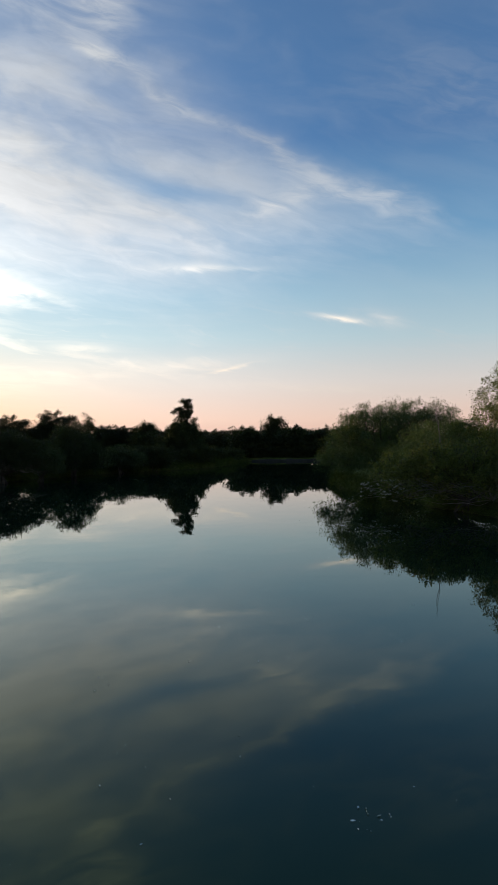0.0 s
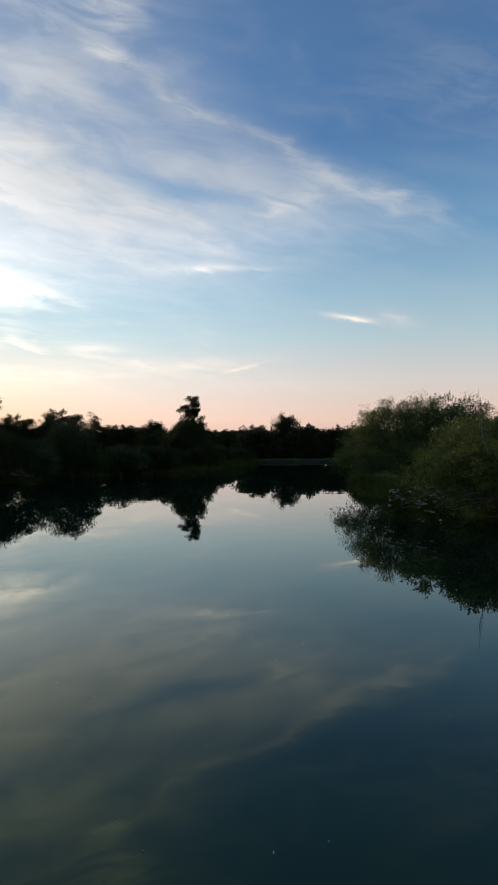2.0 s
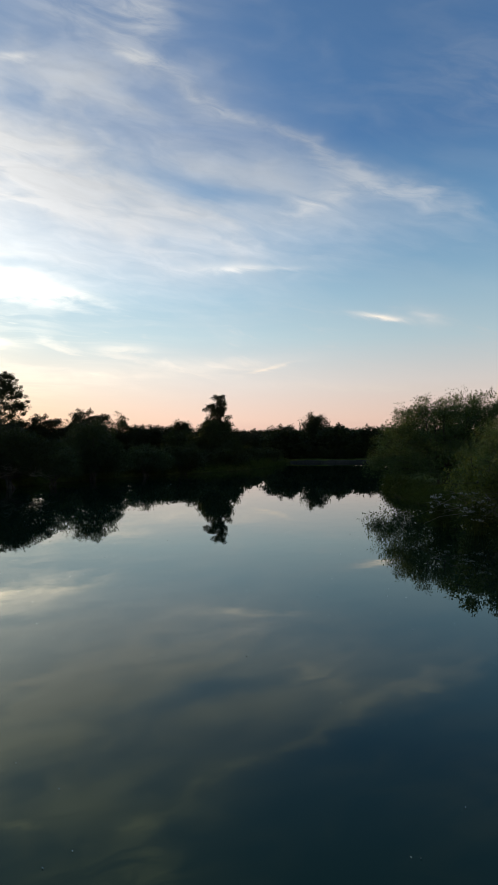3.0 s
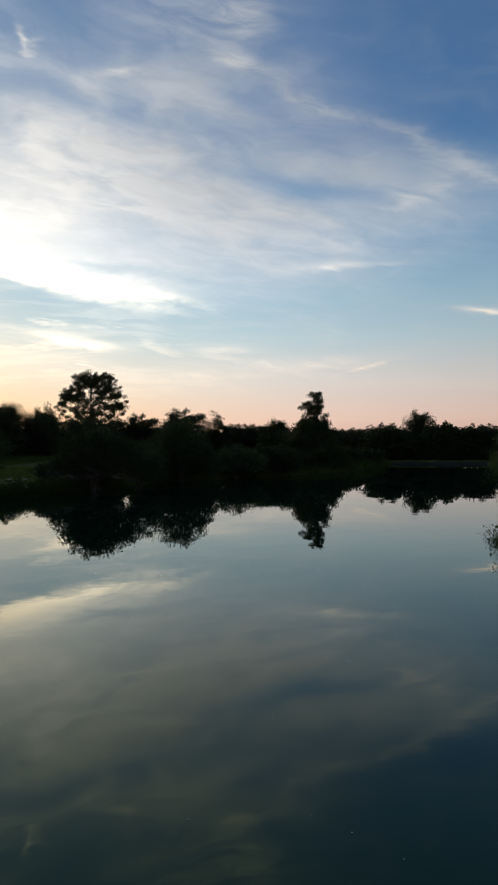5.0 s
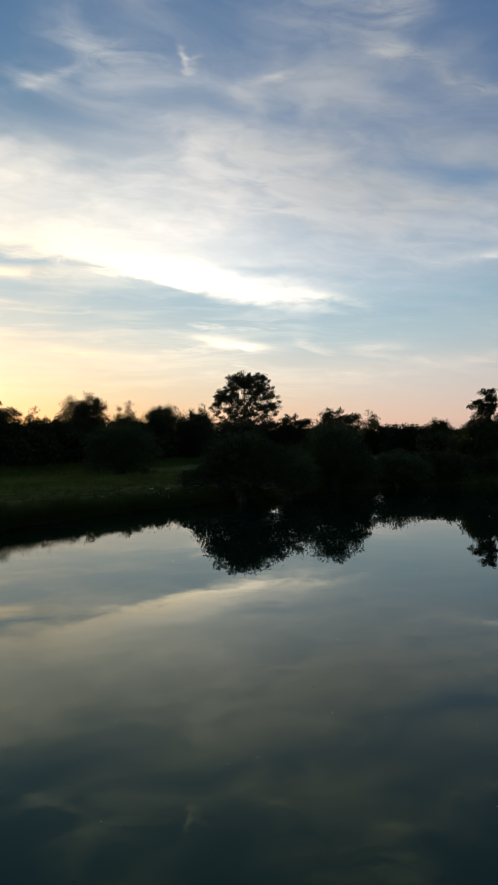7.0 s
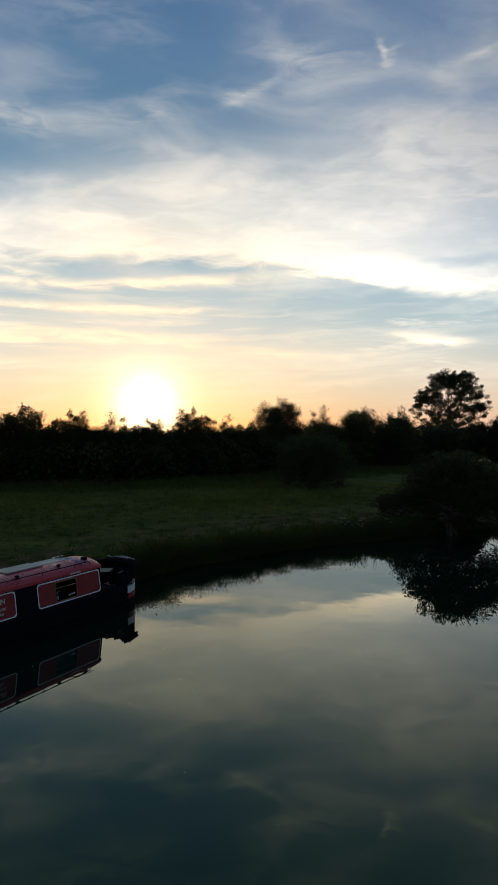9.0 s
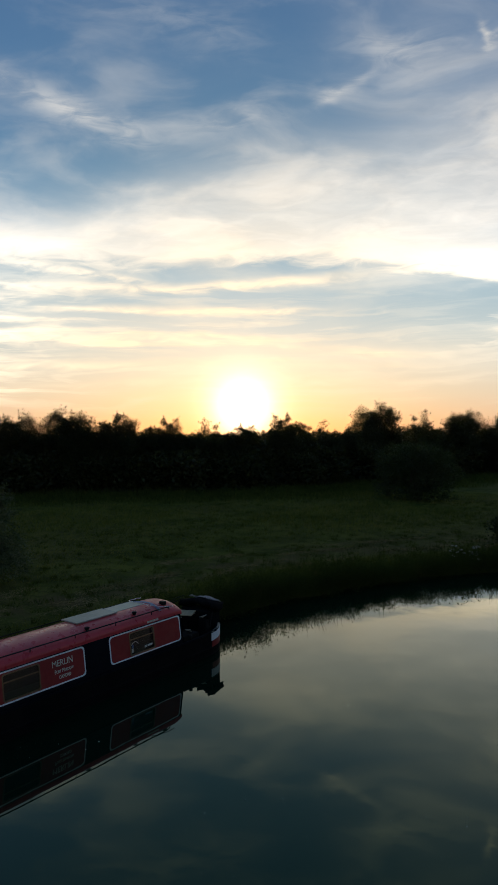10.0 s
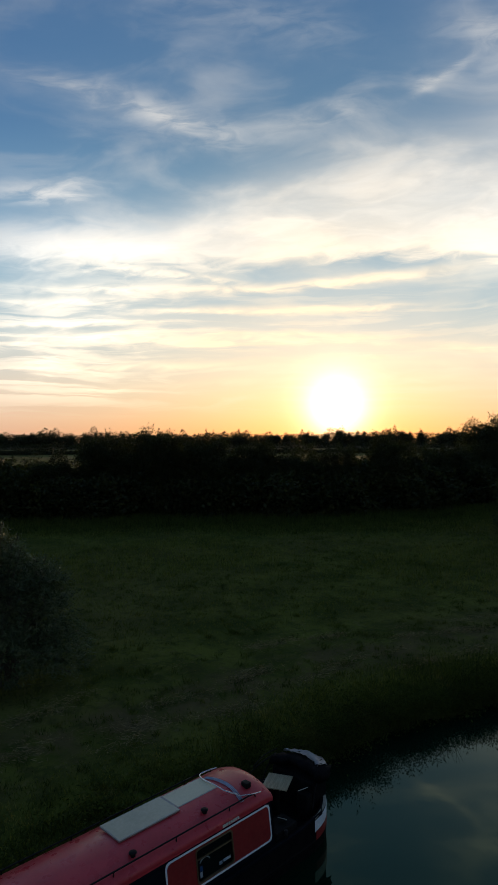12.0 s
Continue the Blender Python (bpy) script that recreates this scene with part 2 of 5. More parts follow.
    lit = n.mix(1.0, lit, n.vec(glow, glow, glow), "MULTIPLY")
    # the thickest lit cloud is brighter than white, and warm
    hot = n.math("ADD", n.math("MULTIPLY", core, 0.8), n.math("MULTIPLY", low, 0.9), clamp=True)
    gain = n.math("ADD", n.math("MULTIPLY", n.math("MULTIPLY", low, n.smooth(el, 4.0, 9.0, 0.15, 1.0)), n.smooth(off, 14.0, 34.0, 0.06, 0.62)), 1.0)
    lit = n.mix(1.0, lit, n.vec(gain, gain, gain), "MULTIPLY")
    lit = n.mix(hot, lit, n.mix(1.0, lit, (1.06, 0.93, 0.76), "MULTIPLY"))
    under = n.smooth(over, -2.5, 0.0, 0.92, 1.0)
    lit = n.mix(1.0, lit, n.vec(under, under, under), "MULTIPLY")
    colour = n.mix(cover, air, lit)
    # the sun's own glare through the haze
    halo = n.math("EXPONENT", n.math("MULTIPLY", n.math("POWER", n.math("DIVIDE", off, 2.1), 1.6), -1.0))
    wide = n.math("EXPONENT", n.math("MULTIPLY", n.math("DIVIDE", off, 6.5), -1.0))
    colour = n.mix(1.0, colour, n.mix(halo, (0, 0, 0), (3.0, 2.6, 2.0)), "ADD")
    colour = n.mix(1.0, colour, n.mix(wide, (0, 0, 0), (0.20, 0.145, 0.08)), "ADD")
    # the sky opposite the sunset is duller
    dull = n.smooth(off, 28.0, 70.0, 1.04, 0.76)
    colour = n.mix(1.0, colour, n.vec(dull, dull, dull), "MULTIPLY")
    below = n.smooth(el, -4.0, 0.0, 0.25, 1.0)
    colour = n.mix(1.0, colour, n.vec(below, below, below), "MULTIPLY")
    back = n.add("ShaderNodeBackground")
    n.link(colour, back.inputs["Color"])
    back.inputs["Strength"].default_value = 1.0
    n.link(back.outputs[0], n.add("ShaderNodeOutputWorld").inputs["Surface"])


build_sky()
sun = new("sun", bpy.data.lights.new("sun", "SUN"))
sun.data.energy, sun.data.angle, sun.data.color = 2.2, radians(0.6), (1.0, 0.62, 0.32)
sun.matrix_world = look(sun_way * 200, (0, 0, 0))


# ---- materials ----
def material(name, base, rough=0.6, metal=0.0, spec=0.5, build=None):
    m = bpy.data.materials.new(name)
    m.use_nodes = True
    n = Nodes(m.node_tree)
    p = m.node_tree.nodes["Principled BSDF"]
    p.inputs["Base Color"].default_value = (*base, 1)
    p.inputs["Roughness"].default_value, p.inputs["Metallic"].default_value = rough, metal
    p.inputs["Specular IOR Level"].default_value = spec
    if build:
        build(n, p)
    return m


def place_of(n):
    return n.add("ShaderNodeTexCoord").outputs["Object"]


def bump(n, p, height, strength, distance):
    b = n.add("ShaderNodeBump")
    b.inputs["Strength"].default_value, b.inputs["Distance"].default_value = strength, distance
    n.link(height, b.inputs["Height"])
    n.link(b.outputs[0], p.inputs["Normal"])


def foliage(name, dark, light, tone=(0.10, 0.09, 0.02), through_light=0.35, rough=0.55, gloss=0.2, patch=0.55):
    """Leaves: two greens by clump and by leaf, some yellowing, with light passing through the blade."""
    m = bpy.data.materials.new(name)
    m.use_nodes = True
    n = Nodes(m.node_tree)
    p = m.node_tree.nodes["Principled BSDF"]
    out = m.node_tree.nodes["Material Output"]
    at = n.add("ShaderNodeNewGeometry").outputs["Position"]
    isle = n.add("ShaderNodeNewGeometry").outputs["Random Per Island"]
    who = n.add("ShaderNodeObjectInfo").outputs["Random"]
    f = n.math("ADD", n.math("MULTIPLY", n.noise(at, patch, 4.0), 0.6), n.math("MULTIPLY", isle, 0.4))
    c = n.mix(n.smooth(f, 0.25, 0.75), dark, light)
    c = n.mix(n.math("MULTIPLY", n.smooth(n.noise(at, 0.9, 2.0), 0.55, 0.75), 0.5), c, tone)
    c = n.mix(n.math("MULTIPLY", who, 0.35), c, tuple(0.6 * v for v in dark))
    n.link(c, p.inputs["Base Color"])
    p.inputs["Roughness"].default_value, p.inputs["Specular IOR Level"].default_value = rough, gloss
    t = n.add("ShaderNodeBsdfTranslucent")
    n.link(n.mix(1.0, c, (1.2, 1.25, 0.5), "MULTIPLY"), t.inputs["Color"])
    s = n.add("ShaderNodeMixShader")
    s.inputs[0].default_value = through_light
    n.link(p.outputs[0], s.inputs[1]), n.link(t.outputs[0], s.inputs[2])
    n.link(s.outputs[0], out.inputs["Surface"])
    return m


def two_tone(dark, light, scale, fine, rough_lo, rough_hi, bumps=0.2, depth=0.02):
    def build(n, p):
        at = place_of(n)
        f = n.math("ADD", n.math("MULTIPLY", n.noise(at, scale, 5.0), 0.6), n.math("MULTIPLY", n.noise(at, fine, 4.0), 0.4))
        n.link(n.mix(n.smooth(f, 0.3, 0.7), dark, light), p.inputs["Base Color"])
        n.link(n.smooth(f, 0.3, 0.7, rough_lo, rough_hi), p.inputs["Roughness"])
        bump(n, p, n.noise(at, fine, 5.0), bumps, depth)
    return build


def water_build(n, p):
    at = place_of(n)
    n.link(n.mix(n.smooth(n.noise(at, 0.06, 3.0), 0.35, 0.65), (0.0014, 0.0096, 0.0052), (0.0024, 0.0130, 0.0070)), p.inputs["Base Color"])
    slow = n.noise(at, 0.35, 2.0, 0.5)
    quick = n.noise(at, 2.2, 2.0, 0.5)
    bump(n, p, n.math("ADD", slow, n.math("MULTIPLY", quick, 0.12)), 0.10, 0.05)
    p.inputs["IOR"].default_value = 1.50
    p.inputs["Specular Tint"].default_value = (0.62, 1.0, 0.36, 1)


def ground_build(n, p):
    at = place_of(n)
    big, mid, fine = n.noise(at, 0.05, 4.0), n.noise(at, 0.35, 5.0), n.noise(at, 6.0, 6.0, 0.7)
    c = n.mix(n.smooth(mid, 0.35, 0.65), (0.036, 0.050, 0.008), (0.096, 0.108, 0.018))
    c = n.mix(n.math("MULTIPLY", n.smooth(big, 0.42, 0.62), 0.55), c, (0.110, 0.092, 0.030))
    c = n.mix(n.math("MULTIPLY", n.smooth(fine, 0.5, 0.75), 0.5), c, (0.036, 0.042, 0.016))
    tuft = n.noise(at, 1.5, 6.0, 0.68)
    c = n.mix(n.math("MULTIPLY", n.smooth(tuft, 0.48, 0.62), 0.55), c, (0.020, 0.030, 0.007))
    c = n.mix(n.math("MULTIPLY", n.smooth(n.noise(at, 2.6, 6.0, 0.7), 0.56, 0.68), 0.6), c, (0.125, 0.110, 0.045))
    # the trodden towpath
    worn = n.add("ShaderNodeAttribute")
    worn.attribute_name = "worn"
    c = n.mix(n.math("MULTIPLY", worn.outputs["Fac"], n.smooth(n.noise(at, 0.8, 5.0, 0.65), 0.36, 0.62)), c, (0.100, 0.074, 0.034))
    sep = n.add("ShaderNodeSeparateXYZ")
    n.link(at, sep.inputs[0])
    # ripe corn beyond the hedge, bare mud below the water's edge
    far = n.smooth(n.math("ADD", n.math("MULTIPLY", sep.outputs[0], -0.80), n.math("MULTIPLY", sep.outputs[1], 0.60)), 560.0, 700.0)
    c = n.mix(far, c, n.mix(n.smooth(n.noise(at, 0.02, 3.0), 0.4, 0.6), (0.062, 0.046, 0.022), (0.045, 0.036, 0.018)))
    c = n.mix(n.smooth(sep.outputs[2], -0.15, 0.22, 1.0, 0.0), c, (0.035, 0.026, 0.016))
    n.link(c, p.inputs["Base Color"])
    bump(n, p, n.math("ADD", fine, mid), 0.7, 0.08)


WATER = material("still_river_water", (0.006, 0.014, 0.011), 0.0, 0, 0.5, water_build)
GROUND = material("meadow_ground", (0.06, 0.07, 0.02), 0.95, 0, 0.03, ground_build)
# Pale leaves, whose glints are put into the light tone as well.
SILVER = foliage("silvery_willow_leaves", (0.018, 0.030, 0.010), (0.150, 0.185, 0.090), (0.200, 0.215, 0.110), 0.20, 0.45, 0.3)
# Willow green again, lightened: the west sky's light is put into the colour.
LITWILLOW = foliage("lit_grey_green_willow_leaves", (0.044, 0.070, 0.020), (0.135, 0.178, 0.066), (0.165, 0.170, 0.056))
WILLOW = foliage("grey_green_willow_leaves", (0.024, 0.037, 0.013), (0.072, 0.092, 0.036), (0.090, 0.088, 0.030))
BRAMBLE = foliage("yellow_green_bramble_leaves", (0.050, 0.066, 0.016), (0.190, 0.205, 0.046), (0.300, 0.205, 0.045), gloss=0.3)
HAWTHORN = foliage("dark_hawthorn_leaves", (0.018, 0.025, 0.008), (0.052, 0.062, 0.020), (0.066, 0.058, 0.020))
OAK = foliage("dark_tree_leaves", (0.014, 0.019, 0.007), (0.036, 0.044, 0.014), (0.046, 0.040, 0.014))
GRASS = foliage("meadow_grass", (0.052, 0.064, 0.013), (0.180, 0.186, 0.044), (0.290, 0.225, 0.085), 0.3, 0.7, 0.04, 0.16)
STRAW = foliage("dry_mown_straw", (0.12, 0.09, 0.045), (0.28, 0.22, 0.12), (0.32, 0.24, 0.13), 0.2, 0.75, 0.06)
WEED = foliage("bank_weeds", (0.027, 0.038, 0.009), (0.088, 0.106, 0.025), (0.110, 0.092, 0.028), 0.3, 0.7, 0.04)
FARWOOD = foliage("distant_wood_leaves", (0.020, 0.026, 0.012), (0.038, 0.044, 0.020), (0.045, 0.040, 0.018), 0.2, 0.8)
BARK = material("rough_bark", (0.06, 0.045, 0.032), 0.9, 0, 0.2, two_tone((0.035, 0.027, 0.020), (0.095, 0.075, 0.055), 3.0, 22.0, 0.85, 0.95, 0.6, 0.03))
DEADWOOD = material("dry_grey_twigs", (0.14, 0.115, 0.085), 0.9, 0, 0.2, two_tone((0.13, 0.105, 0.08), (0.28, 0.24, 0.19), 4.0, 30.0, 0.85, 0.95))
PETAL = material("white_flower_heads", (0.62, 0.62, 0.56), 0.8, 0, 0.2, two_tone((0.36, 0.36, 0.30), (0.60, 0.59, 0.52), 6.0, 40.0, 0.75, 0.85))
CHIP = material("pale_floating_petals", (0.6, 0.6, 0.56), 0.6, 0, 0.3, two_tone((0.60, 0.61, 0.56), (0.85, 0.85, 0.80), 3.0, 30.0, 0.5, 0.7))
QUAY = material("weathered_quay_stone", (0.2, 0.18, 0.16), 0.9, 0, 0.2, two_tone((0.022, 0.020, 0.017), (0.055, 0.050, 0.042), 0.8, 9.0, 0.85, 0.95, 0.5, 0.05))


# ---- mesh helpers ----
def mesh_ob(name, verts, faces, mat, parent=None, label=""):
    me = bpy.data.meshes.new(name)
    me.from_pydata([tuple(v) for v in verts], [], [tuple(f) for f in faces])
    me.materials.append(mat)
    ob = new(name, me)
    ob.parent = parent
    if label:
        ob["label"] = label
    return ob


def quad_mesh(name, quads, mat, parent=None, label=""):
    """quads: an array (n, 4, 3)."""
    q = np.asarray(quads, dtype=np.float32).reshape(-1, 3)
    me = bpy.data.meshes.new(name)
    k = len(q) // 4
    me.vertices.add(len(q)), me.loops.add(len(q)), me.polygons.add(k)
    me.vertices.foreach_set("co", q.ravel())
    me.loops.foreach_set("vertex_index", np.arange(len(q), dtype=np.int32))
    me.polygons.foreach_set("loop_start", np.arange(0, len(q), 4, dtype=np.int32))
    me.update(calc_edges=True)
    me.materials.append(mat)
    ob = new(name, me)
    ob.parent = parent
    if label:
        ob["label"] = label
    return ob


def part(name, bm, mat, parent, label="", smooth=False):
    """Links a bmesh as one mesh object under a thing or a part."""
    me = bpy.data.meshes.new(name)
    bmesh.ops.recalc_face_normals(bm, faces=bm.faces)
    bm.to_mesh(me)
    bm.free()
    me.materials.append(mat)
    if smooth:
        me.polygons.foreach_set("use_smooth", [True] * len(me.polygons))
    ob = new(name, me)
    ob.parent = parent
    if label:
        ob["label"] = label
    return ob


def empty(name, at, turn=0.0, label="", category="", group=""):
    ob = new(name)
    ob.empty_display_size = 0.3
    ob.matrix_basis = pose(*at, 0, 0, turn)
    return tagged(ob, label, category, group)


def leaf_quads(rng, at, along, length, width, curl=0.25):
    """Rhombic blades at the points, pointing along."""
    along = along / (np.linalg.norm(along, axis=1, keepdims=True) + 1e-9)
    side = np.cross(along, rng.normal(size=along.shape))
    side /= np.linalg.norm(side, axis=1, keepdims=True) + 1e-9
    up = np.cross(along, side)
    L, W = np.asarray(length)[:, None], np.asarray(width)[:, None]
    mid = at + along * L * 0.45
    return np.stack([at, mid + side * W * 0.5 + up * W * curl, at + along * L, mid - side * W * 0.5 + up * W * curl], axis=1)


def tube(verts, faces, path, radii, sides=5):
    """Adds a tapered tube along the path to the lists."""
    path = [Vector(p) for p in path]
    base = len(verts)
    for i, p in enumerate(path):
        d = (path[min(i + 1, len(path) - 1)] - path[max(i - 1, 0)]).normalized()
        a = d.cross(Vector((0.31, 0.87, 0.37))).normalized()
        b = d.cross(a)
        for k in range(sides):
            w = 2 * math.pi * k / sides
            verts.append(tuple(p + (a * math.cos(w) + b * math.sin(w)) * radii[i]))
    for i in range(len(path) - 1):
        for k in range(sides):
            k2 = (k + 1) % sides
            faces.append((base + i * sides + k, base + i * sides + k2, base + (i + 1) * sides + k2, base + (i + 1) * sides + k))
    faces.append(tuple(base + (len(path) - 1) * sides + k for k in range(sides)))


def bent(rng, a, b, steps, sag, wild):
    a, b = np.array(a, float), np.array(b, float)
    out = []
    for i in range(steps + 1):
        t = i / steps
        out.append(a + (b - a) * t + np.array([0, 0, sag * 4 * t * (1 - t)]) + (rng.normal(size=3) * wild if 0 < i < steps else 0))
    return out


def plant(name, at, lobes, mat, rng, leaves=9000, size=0.22, clumps=160, spread=0.5, trunk=0.18, stems=1, inner=1500, droop=0.0,
          spikes=0, twigs=60, slim=0.5, label="", category="tree", group="", bare=0, bark=None):
    """A tree or bush: trunk with limbs out to the clumps, and a crown of single leaves. lobes: (x, y, z, rx, ry, rz) about its foot."""
    thing = empty(name, at, 0, label, category, group)
    lob = np.array(lobes, float)
    weight = lob[:, 3] * lob[:, 5]
    pick = rng.choice(len(lob), clumps, p=weight / weight.sum())
    way = rng.normal(size=(clumps, 3))
    way /= np.linalg.norm(way, axis=1, keepdims=True)
    way[:, 2] = np.where(way[:, 2] < -0.5, -way[:, 2], way[:, 2])
    reach = (0.60 + 0.50 * rng.uniform(0, 1, clumps) ** 1.3)[:, None]
    centre = lob[pick, :3] + way * reach * lob[pick, 3:]
    centre[:, 2] = np.maximum(centre[:, 2], 0.12)
    # leaves round the clump centres
    n = leaves
    which = rng.integers(0, clumps, n)
    scale = (rng.uniform(0.62, 1.25, clumps) ** 1.2)[which][:, None] * spread
    ball = rng.normal(size=(n, 3))
    far = np.linalg.norm(ball, axis=1, keepdims=True)
    ball *= np.where(far > 2.0, 2.0 * rng.uniform(0.5, 1.0, (n, 1)) / far, 1.0)
    p = centre[which] + ball * scale * np.array([1, 1, 0.75])
    along = way[which] * 0.8 + rng.normal(size=(n, 3)) * 0.8 + np.array([0, 0, -droop])
    length = size * rng.uniform(0.6, 1.35, n)
    quads = [leaf_quads(rng, p, along, length, length * slim)]
    # the shaded inside of the crown
    pick2 = rng.choice(len(lob), inner, p=weight / weight.sum())
    w2 = rng.normal(size=(inner, 3))
    w2 /= np.linalg.norm(w2, axis=1, keepdims=True)
    p2 = lob[pick2, :3] + w2 * (rng.uniform(0.1, 0.74, inner)[:, None] ** 0.6) * lob[pick2, 3:]
    l2 = size * rng.uniform(1.0, 1.5, inner)
    quads.append(leaf_quads(rng, p2, rng.normal(size=(inner, 3)), l2, l2 * min(0.7, slim * 1.8)))
    # shoots that stand out of the outline
    verts, faces = [], []
    if spikes:
        top = np.argsort(-(centre[:, 2] + rng.normal(size=clumps) * 0.8))[:spikes]
        for k in top:
            out = way[k] * np.array([0.6, 0.6, 0.3]) + np.array([0, 0, rng.uniform(0.5, 1.2)]) + rng.normal(size=3) * 0.2
            ln = spread * rng.uniform(0.9, 2.1)
            tip = centre[k] + out / np.linalg.norm(out) * ln
            tube(verts, faces, [centre[k], (centre[k] + tip) / 2 + rng.normal(size=3) * 0.05, tip], [0.03, 0.02, 0.006], 3)
            m = int(10 + ln * 8)
            tt = rng.uniform(0.1, 1.0, m)[:, None]
            lp = centre[k] + (tip - centre[k]) * tt + rng.normal(size=(m, 3)) * size * 0.35
            ll = size * rng.uniform(0.6, 1.2, m)
            quads.append(leaf_quads(rng, lp, (tip - centre[k])[None] * 0.6 + rng.normal(size=(m, 3)) * 0.8, ll, ll * slim))
    q = np.concatenate(quads)
    q[:, :, 2] = np.maximum(q[:, :, 2], 0.03 - at[2] if at[2] < 0.5 else 0.02)
    quad_mesh("crown", q, mat, thing)
    # trunk and limbs
    top = float((lob[:, 2] + lob[:, 5] * 0.4).max())
    for s in range(stems):
        foot = np.array([rng.normal() * 0.25 * (stems > 1), rng.normal() * 0.25 * (stems > 1), -0.25])
        head = np.array([lob[:, 0].mean() + rng.normal() * 0.3 * min(stems, 3), lob[:, 1].mean() + rng.normal() * 0.3 * min(stems, 3), top])
        line = bent(rng, foot, head, 5, 0, 0.12)
        tube(verts, faces, line, [trunk * (1 - 0.8 * i / 5) for i in range(6)], 7)
        for k in range(s, min(twigs, clumps), stems):
            j = min(4, max(1, int(5 * centre[k, 2] / max(top, 0.1) * rng.uniform(0.4, 0.8))))
            r = trunk * (1 - 0.8 * j / 5) * 0.38
            tube(verts, faces, bent(rng, line[j], centre[k], 3, 0.2, 0.1), [r, r * 0.7, r * 0.45, 0.012], 4)
    mesh_ob("trunk", verts, faces, bark or BARK, thing)
    if bare:
        bv, bf = [], []
        for k in range(bare):
            a = lob[rng.integers(len(lob)), :3] * np.array([1, 1, 0.4])
            w = rng.normal(size=3)
            w[2] = abs(w[2]) * 0.9
            w /= np.linalg.norm(w)
            lo = lob[0]
            b = a + w * lo[3:] * rng.uniform(0.75, 1.12)
            b[2] = max(0.25, b[2] * rng.uniform(0.4, 1.0))
            tube(bv, bf, bent(rng, a, b, 4, rng.uniform(0.1, 0.6), 0.14), [0.020, 0.016, 0.012, 0.008, 0.003], 3)
        mesh_ob("dead_wood", bv, bf, DEADWOOD, thing, "tangle of leafless grey branches")["kind"] = "stuff"
    return thing


def resize(ob, sx, sy, sz):
    ob.scale = (sx, sy, sz)
    return ob


# ---- the river and the land ----
WEST = [(-400, -90.0), (-60, -2.0), (0, -17.0), (20, -22.4), (31, -25.4), (34, -26.2), (38, -26.8), (41, -27.3), (44, -27.6), (48, -27.3), (51, -26.7),
        (54.5, -25.8), (57, -25.0), (60, -24.3), (68, -21.9), (75, -18.2), (80, -15.0), (86, -9.7), (92, -6.0), (100, -3.0), (110, -1.5), (121, 0.0), (400, 60.0)]
EAST = [(-400, -40.0), (-60, 30.0), (0, 22.0), (20, 15.0), (31, 12.4), (36, 10.9), (40, 9.4), (46, 8.2), (55, 7.0), (62, 8.0), (75, 13.0), (105, 20.0), (121, 30.0), (400, 200.0)]
NORTH = 121.5


def west_bank(y):
    return np.interp(y, [p[0] for p in WEST], [p[1] for p in WEST])


def east_bank(y):
    return np.interp(y, [p[0] for p in EAST], [p[1] for p in EAST])


def rough_bank(x, y):
    return 0.35 * np.sin(0.9 * y + 0.3 * x) * np.sin(0.37 * y) + 0.18 * np.sin(2.3 * y + 1.0)


def land_height(x, y):
    """0 is the water; the meadow lies 0.6 m above it."""
    inside = np.minimum(np.minimum(x - west_bank(y), east_bank(y) - x), NORTH - y) + rough_bank(x, y) * 0.6
    s = np.clip((0.55 - inside) / 1.5, 0, 1)
    s = s * s * (3 - 2 * s)
    meadow = 0.62 + 0.10 * np.sin(0.11 * x + 0.4) * np.cos(0.09 * y) + 0.05 * np.sin(0.43 * x + 0.31 * y)
    return -1.3 + (meadow + 1.3) * s


def axis(dense_lo, dense_hi, step, lo, hi):
    core = list(np.arange(dense_lo, dense_hi + step, step))
    up, down, d = [core[-1]], [core[0]], step
    while up[-1] < hi:
        d *= 1.16
        up.append(up[-1] + d)
    d = step
    while down[-1] > lo:
        d *= 1.16
        down.append(down[-1] - d)
    return np.array(down[:0:-1] + core + up[1:])


def build_land():
    xs, ys = axis(-46, 34, 0.55, -2600, 2600), axis(-6, 128, 0.7, -2600, 2600)
    gx, gy = np.meshgrid(xs, ys)
    gz = land_height(gx, gy)
    verts = np.stack([gx, gy, gz], axis=2).reshape(-1, 3)
    w = len(xs)
    i = (np.arange(len(ys) - 1)[:, None] * w + np.arange(w - 1)[None]).ravel()
    faces = np.stack([i, i + 1, i + w + 1, i + w], axis=1)
    ob = mesh_ob("ground", verts.tolist(), faces.tolist(), GROUND)
    ob.data.polygons.foreach_set("use_smooth", [True] * len(ob.data.polygons))
    worn = np.exp(-((west_bank(gy) - gx - 5.2) / 1.7) ** 2) * 0.8
    ob.data.attributes.new("worn", "FLOAT", "POINT").data.foreach_set("value", worn.ravel().astype(np.float32))
    tagged(ob, "rough grass meadow and river banks at dusk", "ground", kind="structure")
    wv = [(-110, -420, 0), (210, -420, 0), (210, 128, 0), (-110, 128, 0)]
    wat = mesh_ob("water", wv, [(0, 1, 2, 3)], WATER)
    tagged(wat, "still dark green river water mirroring the sky", "water", kind="structure")


build_land()


# ---- trees and bushes ----
def rng_of(seed):
    return np.random.default_rng(seed)


def ground_at(x, y):
    return float(land_height(np.array(x), np.array(y)))


